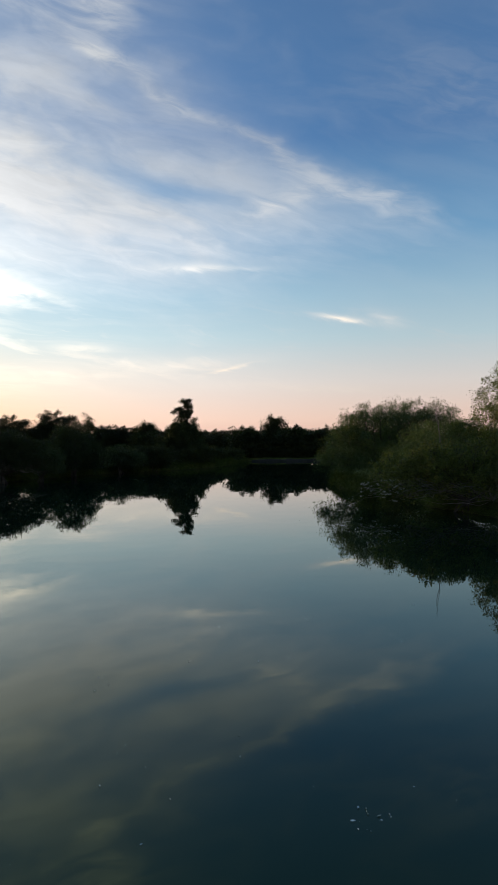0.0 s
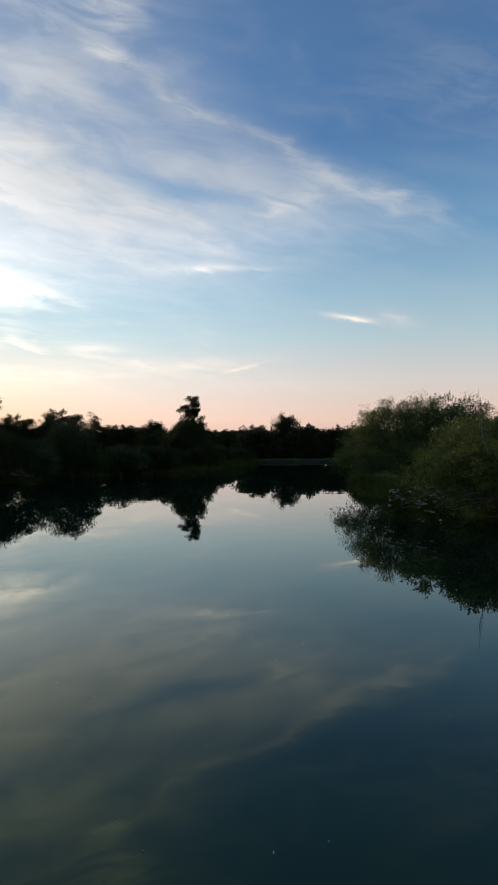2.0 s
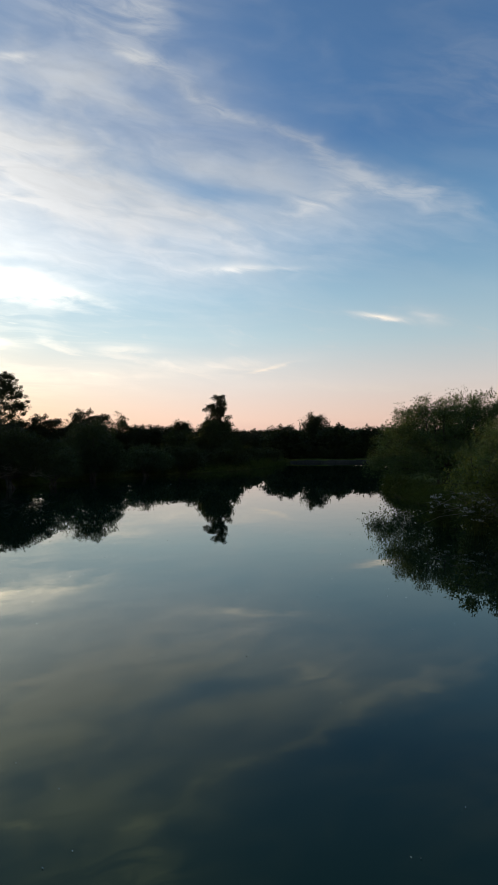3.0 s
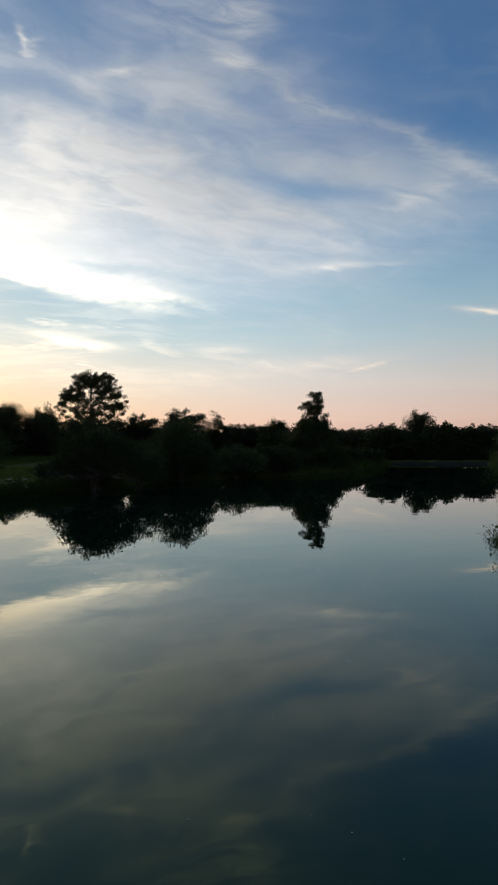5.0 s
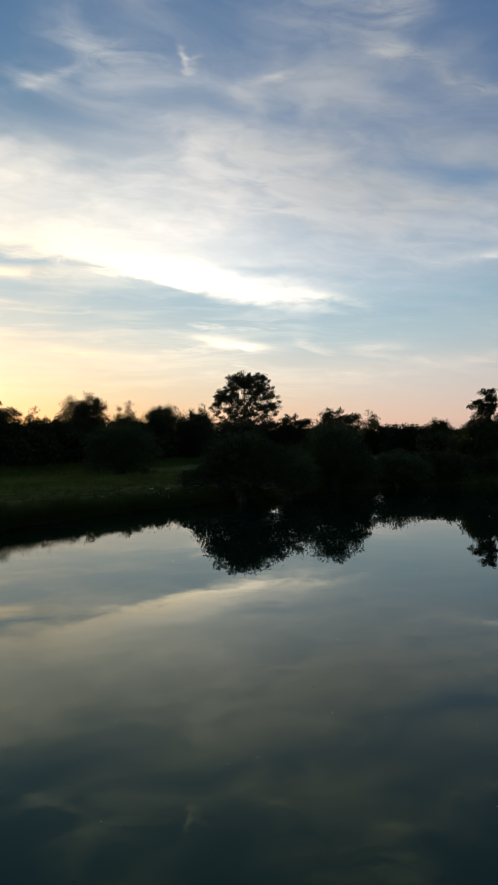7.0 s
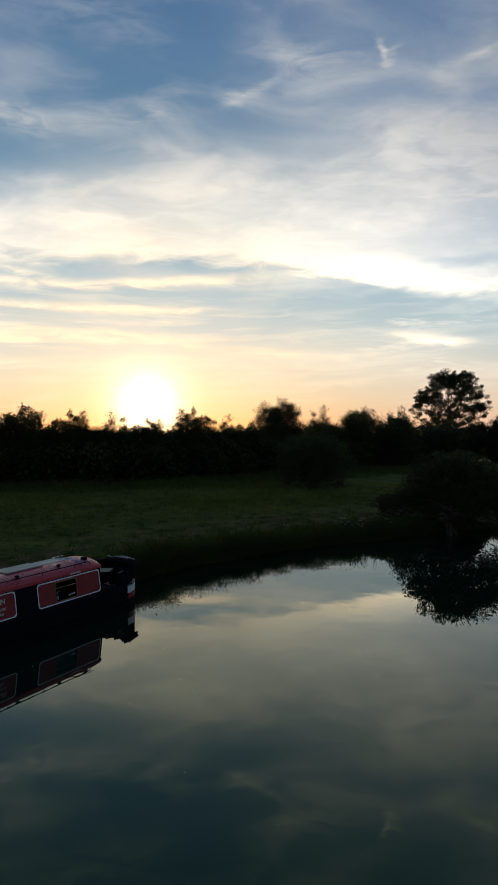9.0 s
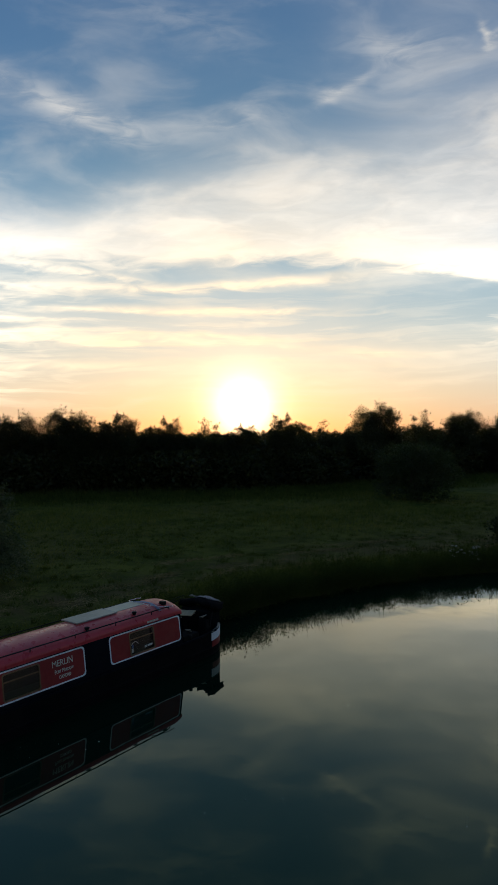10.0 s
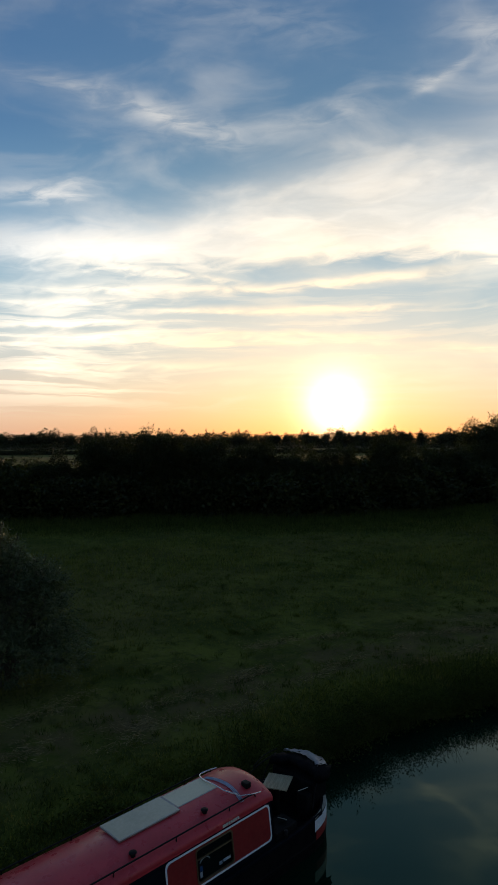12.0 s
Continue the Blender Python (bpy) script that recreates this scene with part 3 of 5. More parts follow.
def round_lobes(rng, height, radius, count, low=0.25, squash=1.0):
    """Overlapping lobes that fill a crown of the given height and radius."""
    rows = []
    for k in range(count):
        w = rng.uniform(0, 2 * math.pi)
        f = math.sqrt(rng.uniform(0, 1)) * 0.55
        r = radius * rng.uniform(0.42, 0.62)
        z = height * (low + (0.80 - low) * rng.uniform(0.1, 1) * (1 - 0.45 * f))
        rows.append((math.cos(w) * f * radius, math.sin(w) * f * radius, z, r, r, min(r * squash, height - z)))
    rows.append((0, 0, height * (low + 1) / 2 * 0.95, radius * 0.62, radius * 0.62, height * (1 - low) / 2))
    return rows


def right_bank():
    rng = rng_of(11)
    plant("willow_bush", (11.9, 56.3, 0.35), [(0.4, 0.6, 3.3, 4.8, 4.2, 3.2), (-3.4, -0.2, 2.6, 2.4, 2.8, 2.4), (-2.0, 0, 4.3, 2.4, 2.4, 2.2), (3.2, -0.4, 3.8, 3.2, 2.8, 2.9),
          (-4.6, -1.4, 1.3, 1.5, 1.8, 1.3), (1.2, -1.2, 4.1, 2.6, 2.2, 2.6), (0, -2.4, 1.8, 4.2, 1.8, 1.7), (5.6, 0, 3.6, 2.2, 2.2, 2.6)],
          LITWILLOW, rng, 84000, 0.15, 520, 0.42, 0.12, 8, 6000, 0.1, 40, 170, 0.28, "broad grey-green willow bush leaning over the river bank", "bush")
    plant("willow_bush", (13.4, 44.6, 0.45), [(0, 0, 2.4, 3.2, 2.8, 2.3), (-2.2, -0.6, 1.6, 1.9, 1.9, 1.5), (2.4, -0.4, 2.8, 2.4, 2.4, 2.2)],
          LITWILLOW, rng, 30000, 0.14, 320, 0.34, 0.1, 6, 3000, 0.1, 24, 90, 0.28, "grey-green willow bush on the river bank", "bush")
    plant("bramble_bush", (11.7, 35.0, 0.25), [(0, 0, 1.8, 3.4, 2.2, 1.8), (-3.0, 0.4, 1.3, 1.9, 1.6, 1.5), (2.4, 0, 2.4, 2.4, 2.0, 1.9), (-1.4, -0.7, 2.2, 1.6, 1.4, 1.3),
          (1.0, -1.6, 1.3, 2.0, 1.4, 1.2), (3.4, -1.8, 1.5, 2.2, 1.5, 1.4)],
          BRAMBLE, rng, 40000, 0.125, 360, 0.26, 0.05, 8, 4200, 0.0, 70, 160, 0.5, "tangled yellow-green bramble and thorn bush on the bank", "bush", bare=150)
    plant("elder_tree", (18.0, 42.0, 0.6), [(0, 0, 5.6, 2.7, 2.6, 2.8), (-1.3, -0.4, 4.2, 2.0, 2.0, 1.8), (0.8, 0, 7.2, 1.6, 1.6, 1.7), (-0.4, 0, 2.4, 2.4, 2.2, 1.8)],
          BRAMBLE, rng, 30000, 0.11, 280, 0.32, 0.14, 2, 1800, 0.0, 40, 110, 0.5, "tall sparse elder tree with yellowing leaves", "tree")
    # two dead stalks above the bramble
    for dx, h, lean in ((0.0, 4.6, 0.10), (0.28, 4.0, -0.25)):
        stalk = empty("dead_stalk", (11.2 + dx, 37.4, 1.9), 0, "thin dry stalk standing above the bramble", "plant", "dead stalks")
        v, f = [], []
        tube(v, f, bent(rng, (0, 0, 0), (lean - 0.35, 0, h), 6, 0, 0.02), [0.022, 0.02, 0.017, 0.014, 0.011, 0.008, 0.004], 4)
        for k in range(9):
            z = h * (0.55 + 0.05 * k)
            x0 = (lean - 0.35) * z / h
            tube(v, f, [(x0, 0, z), (x0 + rng.normal() * 0.12, rng.normal() * 0.1, z + 0.22)], [0.008, 0.003], 3)
        mesh_ob("stem", v, f, DEADWOOD, stalk)


def unseen_hedge():
    """More such bushes, unseen, on the camera's own bank: added to darken the boat."""
    rng = rng_of(64)
    src = plant("sallow_bush", (22, -2, 0.6), round_lobes(rng, 6.0, 4.0, 8, 0.12), LITWILLOW, rng, 9000, 0.30, 170, 0.5, 0.12, 5, 1400, 0.1, 12, 60, 0.35,
                "unseen broad bush added on the near bank to darken reflections", "bush", "bank bushes")
    for k in range(13):
        y = -46.0 + 6.0 * k
        if y > 26:
            break
        x = float(east_bank(y)) + 4.6 + 1.4 * math.sin(2.1 * k)
        m = pose(x, y, ground_at(x, y) - 0.05, 0, 0, 47.0 * k)
        ob = src if k == 0 else copy_thing(src, m)
        ob.matrix_basis = m
        f = 1.0 + 0.2 * math.sin(1.7 * k)
        resize(ob, f, f, f * 1.05)


def flower_stand(at, count, width, height, rng, label):
    """Umbels of white flowers on stalks among leaves."""
    thing = empty("hogweed", at, 0, label, "flowers", "flowering hogweed")
    v, f, heads = [], [], []
    for k in range(count):
        w = rng.uniform(0, 2 * math.pi)
        x, y = math.cos(w) * width * math.sqrt(rng.uniform()), math.sin(w) * width * math.sqrt(rng.uniform())
        z = height * rng.uniform(0.35, 1.0)
        tube(v, f, bent(rng, (x * 0.5, y * 0.5, -0.2), (x, y, z), 3, 0, 0.02), [0.012, 0.01, 0.008, 0.005], 4)
        m = 20
        p = np.array([x, y, z]) + rng.normal(size=(m, 3)) * np.array([0.05, 0.05, 0.018])
        heads.append(leaf_quads(rng, p, rng.normal(size=(m, 3)) * np.array([1, 1, 0.4]), np.full(m, 0.045), np.full(m, 0.035)))
    mesh_ob("stem", v, f, WEED, thing)
    quad_mesh("flower_heads", np.concatenate(heads), PETAL, thing, "flat white flower heads")["kind"] = "stuff"
    m = 900
    p = rng.normal(size=(m, 3)) * np.array([width * 0.5, width * 0.5, height * 0.25]) + np.array([0, 0, height * 0.4])
    p = p[p[:, 2] > 0.12]
    m = len(p)
    ln = rng.uniform(0.08, 0.18, m)
    quad_mesh("leaves", leaf_quads(rng, p, rng.normal(size=(m, 3)) + np.array([0, 0, 0.5]), ln, ln * 0.5), WEED, thing)
    return thing


def left_bank():
    rng = rng_of(23)
    plant("hawthorn_bush", (-23.2, 60.8, 0.2), [(0, 0, 2.6, 2.9, 2.9, 2.1), (-1.7, -0.4, 1.9, 1.8, 1.9, 1.7), (1.8, -0.2, 2.1, 1.9, 1.9, 1.9), (0.3, -0.6, 3.3, 1.6, 1.6, 1.3),
          (-2.4, -0.6, 1.2, 1.6, 1.5, 1.1)], HAWTHORN, rng, 30000, 0.14, 320, 0.34, 0.13, 4, 2600, 0.0, 36, 120, 0.5,
          "dark hawthorn bush with bare branches reaching over the water", "bush", bare=110)
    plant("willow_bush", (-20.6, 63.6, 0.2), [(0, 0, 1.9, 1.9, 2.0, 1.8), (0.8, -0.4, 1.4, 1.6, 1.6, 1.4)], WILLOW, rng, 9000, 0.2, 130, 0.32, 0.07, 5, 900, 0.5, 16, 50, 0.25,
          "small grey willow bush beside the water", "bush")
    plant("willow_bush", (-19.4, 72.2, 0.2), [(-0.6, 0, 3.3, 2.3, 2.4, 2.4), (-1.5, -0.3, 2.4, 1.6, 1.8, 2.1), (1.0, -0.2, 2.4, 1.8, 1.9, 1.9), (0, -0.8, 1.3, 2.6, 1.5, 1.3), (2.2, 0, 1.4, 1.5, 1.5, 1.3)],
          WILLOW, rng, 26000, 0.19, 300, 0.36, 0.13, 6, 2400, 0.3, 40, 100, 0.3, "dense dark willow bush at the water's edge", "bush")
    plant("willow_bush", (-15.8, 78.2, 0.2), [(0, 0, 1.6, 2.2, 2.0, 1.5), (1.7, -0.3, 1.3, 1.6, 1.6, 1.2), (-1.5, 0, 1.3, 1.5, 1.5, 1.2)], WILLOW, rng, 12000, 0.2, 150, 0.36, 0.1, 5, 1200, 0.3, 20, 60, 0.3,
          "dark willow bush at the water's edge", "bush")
    plant("hawthorn_bush", (-12.6, 83.2, 0.2), [(0, 0, 1.6, 2.2, 2.0, 1.5), (1.3, 0, 1.2, 1.4, 1.4, 1.2)], HAWTHORN, rng, 9000, 0.2, 130, 0.34, 0.1, 4, 900, 0.0, 14, 50, 0.5,
          "low dark hawthorn bush at the water's edge", "bush")
    plant("thorn_thicket", (-10.3, 95.5, 0.4), [(0, 0, 2.9, 3.2, 2.8, 2.7), (-1.7, -0.5, 2.4, 2.0, 2.2, 2.0), (2.0, -0.4, 2.0, 1.9, 2.0, 1.9), (0.3, 0, 4.6, 2.2, 2.0, 1.5), (-2.6, 0, 1.3, 1.6, 1.6, 1.2)],
          HAWTHORN, rng, 20000, 0.22, 260, 0.36, 0.12, 5, 2000, 0.0, 24, 80, 0.5, "dark thorn thicket at the water's edge", "bush")
    plant("ash_tree", (-10.0, 98.0, 0.5), [(0.15, 0, 9.0, 0.85, 0.8, 0.85), (-0.85, 0, 7.9, 0.8, 0.8, 0.6), (0.85, 0, 8.1, 0.85, 0.85, 0.65), (0.1, 0, 7.4, 1.3, 1.2, 0.8), (0.2, 0, 6.5, 1.6, 1.4, 0.9), (-0.7, 0, 5.6, 1.5, 1.3, 0.8), (0.8, 0, 5.3, 1.5, 1.4, 0.8)],
          OAK, rng, 12000, 0.17, 110, 0.27, 0.2, 1, 500, 0.0, 10, 80, 0.5, "slender ash tree rising out of a dark thicket", "tree")
    plant("hawthorn_bush", (-8.0, 93.0, 0.3), [(0, 0, 1.5, 2.4, 2.0, 1.5), (-1.8, 0, 1.2, 1.5, 1.5, 1.2)], HAWTHORN, rng, 9000, 0.22, 120, 0.36, 0.1, 4, 900, 0, 10, 40, 0.5,
          "low dark hawthorn bush at the water's edge", "bush")
    flower_stand((-26.7, 55.0, 0.25), 26, 0.9, 1.2, rng, "white flowering hogweed on the river bank")
    flower_stand((-26.0, 57.0, 0.2), 14, 0.7, 1.0, rng, "white flowering hogweed on the river bank")
    flower_stand((-14.4, 80.4, 0.2), 40, 1.3, 1.5, rng, "white flowering hogweed below dark bushes")
    flower_stand((7.9, 35.2, 0.05), 46, 0.75, 1.7, rng, "white flowering hogweed below the bramble")
    flower_stand((7.0, 37.6, 0.05), 26, 0.6, 1.4, rng, "white flowering hogweed below the willow bush")
    plant("willow_bush", (-36.6, 32.9, 0.6), [(-0.2, -1.0, 2.6, 2.1, 2.1, 2.4), (0.2, -0.5, 4.4, 1.1, 1.1, 1.0), (0.5, 1.0, 2.2, 1.3, 1.4, 1.8), (0.6, 1.1, 3.5, 0.8, 0.8, 0.9), (0.7, 1.5, 1.0, 1.3, 1.2, 0.95),
          (0.9, -0.2, 0.9, 1.6, 1.9, 0.9), (-1.2, 0.4, 2.2, 1.6, 1.6, 1.9)],
          SILVER, rng, 46000, 0.16, 620, 0.20, 0.08, 7, 5200, 0.3, 70, 160, 0.16, "pale-leaved willow bush standing in the meadow", "bush")
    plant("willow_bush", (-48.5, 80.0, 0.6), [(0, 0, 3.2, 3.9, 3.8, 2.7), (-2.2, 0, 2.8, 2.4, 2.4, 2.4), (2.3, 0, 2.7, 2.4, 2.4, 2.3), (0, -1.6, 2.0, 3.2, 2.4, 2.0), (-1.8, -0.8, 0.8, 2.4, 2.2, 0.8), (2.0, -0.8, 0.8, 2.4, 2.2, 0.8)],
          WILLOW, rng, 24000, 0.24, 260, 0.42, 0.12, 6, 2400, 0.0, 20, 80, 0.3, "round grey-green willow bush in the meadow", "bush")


# trees behind the meadow: x, y, height, half width, kind
BACK_TREES = [
    (-82.7, 140.0, 11.8, 4.8, 1), (-75.4, 144.4, 11.5, 3.6, 2), (-84.2, 128.2, 8.8, 4.5, 0), (-62.2, 167.5, 10.0, 5.4, 0), (-52.0, 171.2, 11.4, 6.8, 0),
    (-46.0, 180.2, 10.8, 4.6, 2), (-34.8, 170.7, 7.3, 5.0, 0), (-25.6, 162.3, 8.3, 3.0, 1), (-29.6, 176.5, 7.4, 6.8, 0), (-10.8, 214.2, 6.6, 7.0, 0), (-16.9, 190.8, 6.6, 6.5, 0),
    (-0.8, 125.9, 6.0, 3.8, 0), (5.3, 129.3, 8.4, 2.9, 1), (9.8, 128.6, 5.6, 3.9, 0), (15.4, 127.3, 5.5, 4.2, 0), (22.0, 128.0, 5.6, 4.4, 0), (30.0, 127.0, 6.0, 4.6, 0),
    (-92.0, 136.0, 8.4, 6.0, 0), (-79.0, 150.0, 8.6, 6.5, 0), (-70.0, 157.0, 8.4, 6.5, 0), (-57.0, 174.0, 8.6, 6.5, 2), (-40.0, 180.0, 7.6, 6.5, 0), (-66.0, 124.0, 8.4, 4.6, 0), (-73.0, 124.0, 8.2, 5.0, 2),
    (-64.0, 140.0, 7.6, 5.5, 0), (-77.0, 166.0, 9.4, 6.0, 0), (-69.0, 168.0, 9.2, 5.6, 0), (-84.5, 172.0, 9.6, 5.6, 2), (-22.0, 184.0, 7.0, 6.5, 0), (-100.0, 150.0, 9.0, 6.5, 0),
]
HEDGE_TREES = [
    (-80.2, 55.3, 9.9, 3.6, 1), (-77.6, 61.1, 9.3, 3.9, 0), (-74.8, 66.0, 8.7, 2.9, 0), (-73.7, 71.5, 8.5, 3.1, 2), (-71.4, 75.2, 8.0, 2.8, 0), (-70.2, 80.8, 9.2, 3.2, 0),
    (-70.7, 87.6, 8.3, 3.2, 2), (-74.4, 104.7, 11.6, 4.4, 1), (-70.5, 109.8, 10.1, 3.4, 2), (-68.3, 117.6, 9.9, 3.6, 0), (-69.4, 132.7, 10.2, 3.4, 1), (-82.9, 50.6, 9.4, 3.3, 1),
    (-84.6, 45.6, 6.8, 3.3, 0), (-87.0, 41.0, 6.6, 3.2, 0), (-89.5, 36.4, 6.9, 3.3, 2), (-92.0, 31.6, 6.5, 3.4, 0), (-94.4, 26.8, 6.8, 3.3, 0), (-97.0, 22.0, 7.4, 3.4, 1),
    (-71.0, 94.0, 7.6, 3.2, 0), (-72.0, 99.0, 8.0, 3.2, 0), (-76.2, 63.6, 7.4, 2.8, 2), (-78.9, 58.2, 7.6, 3.0, 0),
]


def far_trees():
    """Four trees built once and set out as copies of different size."""
    kinds = []
    for k, (low, count, mat, leaves, size, spikes, name, cat) in enumerate((
            (0.16, 9, OAK, 30000, 0.20, 8, "field_tree", "tree"), (0.34, 10, OAK, 24000, 0.20, 10, "ash_tree", "tree"), (0.14, 8, HAWTHORN, 26000, 0.19, 12, "thorn_tree", "tree"))):
        rng = rng_of(50 + k)
        kinds.append((plant(name, (0, 0, 0.6), round_lobes(rng, 10.0, 4.0, count, low), mat, rng, leaves, size, 190, 0.55, 0.22, 1 if k != 2 else 3, 900, 0.0, spikes, 70, 0.6,
                            "", cat), cat))
    words = ("dark round-headed field tree in the hedgerow", "open-crowned ash tree in the hedgerow", "spiky thorn tree in the hedgerow")
    r = r1 = rng_of(77)
    used = set()
    # lower trees stand between the hedge's taller ones
    line = sorted([row for row in HEDGE_TREES if row[1] < 122], key=lambda row: row[1])
    between, r2 = [], rng_of(78)
    for a, b in zip(line, line[1:]):
        for q in ((0.35, 0.65) if b[1] - a[1] > 6 else (0.5,)):
            between.append((a[0] + (b[0] - a[0]) * q - r2.uniform(0.4, 1.6), a[1] + (b[1] - a[1]) * q, r2.uniform(6.4, 7.4), 3.6, int(r2.integers(0, 3)) if a[1] > 60 else 2 * int(r2.integers(0, 2))))
    for group, rows, r in (("trees beyond the meadow", BACK_TREES, r), ("hedgerow trees", HEDGE_TREES, r), ("hedgerow trees", between, r2)):
        for x, y, h, half, k in rows:
            src = kinds[k][0]
            m = pose(x, y, ground_at(x, y) - 0.05, 0, 0, r.uniform(0, 360))
            ob = copy_thing(src, m) if k in used else src
            ob.matrix_basis = m
            used.add(k)
            resize(ob, half / 3.8, half / 3.8, h / 9.6)
            tagged(ob, words[k], "tree", group)
    # undergrowth that closes the foot of the hedge
    rng = rng_of(91)
    low = plant("hedge_bush", (0, 0, 0.6), round_lobes(rng, 4.0, 3.2, 7, 0.1), HAWTHORN, rng, 5200, 0.34, 130, 0.45, 0.1, 4, 1300, 0, 16, 40, 0.6, "", "bush")
    spots = []
    r = r1
    for (x, y, h, half, k) in HEDGE_TREES + BACK_TREES:
        for j in range(2):
            spots.append((x + r.normal() * 1.6 - 0.5, y + r.normal() * 1.8, r.uniform(0.8, 1.45)))
    # scrub behind the water's edge, from the hawthorn up to the head of the reach
    for k in range(26):
        y = 62.0 + 2.1 * k
        spots.append((float(west_bank(y)) - r.uniform(1.2, 4.5), y, r.uniform(0.36, 0.62)))
    for k in range(14):
        spots.append((0.5 + 2.2 * k, 124.0 + r.uniform(-0.3, 1.2), r.uniform(0.4, 0.7)))
    for x, y, h, half, k in between:
        for j in range(2):
            spots.append((x + r2.normal() * 1.6, y + r2.normal() * 1.8, r2.uniform(0.8, 1.45)))
    for i, (x, y, s) in enumerate(spots):
        m = pose(x, y, ground_at(x, y) - 0.05, 0, 0, r.uniform(0, 360))
        ob = low if i == 0 else copy_thing(low, m)
        ob.matrix_basis = m
        resize(ob, s * 1.15, s * 1.15, s)
        tagged(ob, "dense dark thorn bush at the foot of the hedgerow" if s > 0.75 else "low dark thorn scrub near the water", "bush", "hedge bushes")
    # the one big open tree
    rng = rng_of(99)
    plant("oak_tree", (-82.8, 182.4, 0.6), [(0, 0, 15.0, 6.4, 6.0, 7.4), (-5.6, 0, 13.0, 4.6, 4.6, 5.0), (5.4, 0, 14.5, 4.6, 4.6, 5.4), (-1.6, 0, 19.6, 4.2, 3.8, 3.3), (3.2, 0, 19.6, 3.8, 3.4, 3.2), (-6.6, 0, 16.5, 2.8, 2.8, 2.4), (7.2, 0, 11.5, 2.8, 2.8, 2.8), (0, 0, 8.0, 7.0, 6.8, 4.2)],
          OAK, rng, 62000, 0.28, 600, 0.50, 0.36, 1, 500, 0.0, 16, 80, 0.6, "tall open-crowned oak tree above the other trees", "tree")


def far_woods():
    """The belt of woodland on the skyline, beyond the fields."""
    rng = rng_of(123)
    trees, n = 620, 230000
    ta = np.sort(rng.uniform(-30, 125, trees))
    td = 930 + 80 * np.sin(ta * 0.23) + rng.uniform(-40, 40, trees)
    wide = rng.uniform(3.5, 9.5, trees)
    tall = 18.5 + 2.5 * np.sin(ta * 0.9) * np.sin(ta * 0.37 + 1) + rng.uniform(-2, 2, trees) + 5.5 * (rng.uniform(size=trees) > 0.86)
    k = rng.integers(0, trees, n)
    q = rng.uniform(-1, 1, n)
    # each tree a domed crown down to the ground
    z = tall[k] * np.sqrt(1 - q * q) * rng.uniform(0.02, 1.0, n) ** 0.65
    d = td[k] + rng.normal(size=n) * 4
    az = np.radians(ta[k]) + q * wide[k] / td[k]
    x0, y0 = -np.sin(az) * d, np.cos(az) * d
    p = np.stack([x0, y0, z + 0.5], axis=1)
    # the undergrowth and further trees that close the gaps between them
    m = 110000
    az = np.radians(rng.uniform(-30, 125, m))
    d = 990 + rng.normal(size=m) * 8
    z = rng.uniform(0, 1, m) * (16.6 + 1.6 * np.sin(az * 71) * np.sin(az * 29 + 1))
    p = np.concatenate([p, np.stack([-np.sin(az) * d, np.cos(az) * d, z + 0.5], axis=1)])
    n += m
    # low field hedges on this side of it
    m = 130000
    d = np.where(rng.uniform(size=m) < 0.55, 430.0, 660.0) + rng.normal(size=m) * 2.5
    az = np.radians(rng.uniform(28, 104, m))
    x0, y0 = -np.sin(az) * d, np.cos(az) * d
    z = rng.uniform(0, 1, m) * (3.4 + 0.9 * np.sin(az * 61) * np.sin(az * 23) + 1.2 * (np.sin(az * 197 + 2) > 0.8)) * d / 520
    p = np.concatenate([p, np.stack([x0, y0, z + 0.5], axis=1)])
    n += m
    ln = rng.uniform(1.0, 1.8, n) * np.where(np.arange(n) >= n - m, 0.5, np.where(p[:, 2] < 13, 1.5, 1.0))
    ob = quad_mesh("distant_woods", leaf_quads(rng, p, rng.normal(size=(n, 3)), ln, ln * 0.8), FARWOOD)
    tagged(ob, "distant belt of dark woodland and hedges beyond the fields", "woods", kind="stuff")


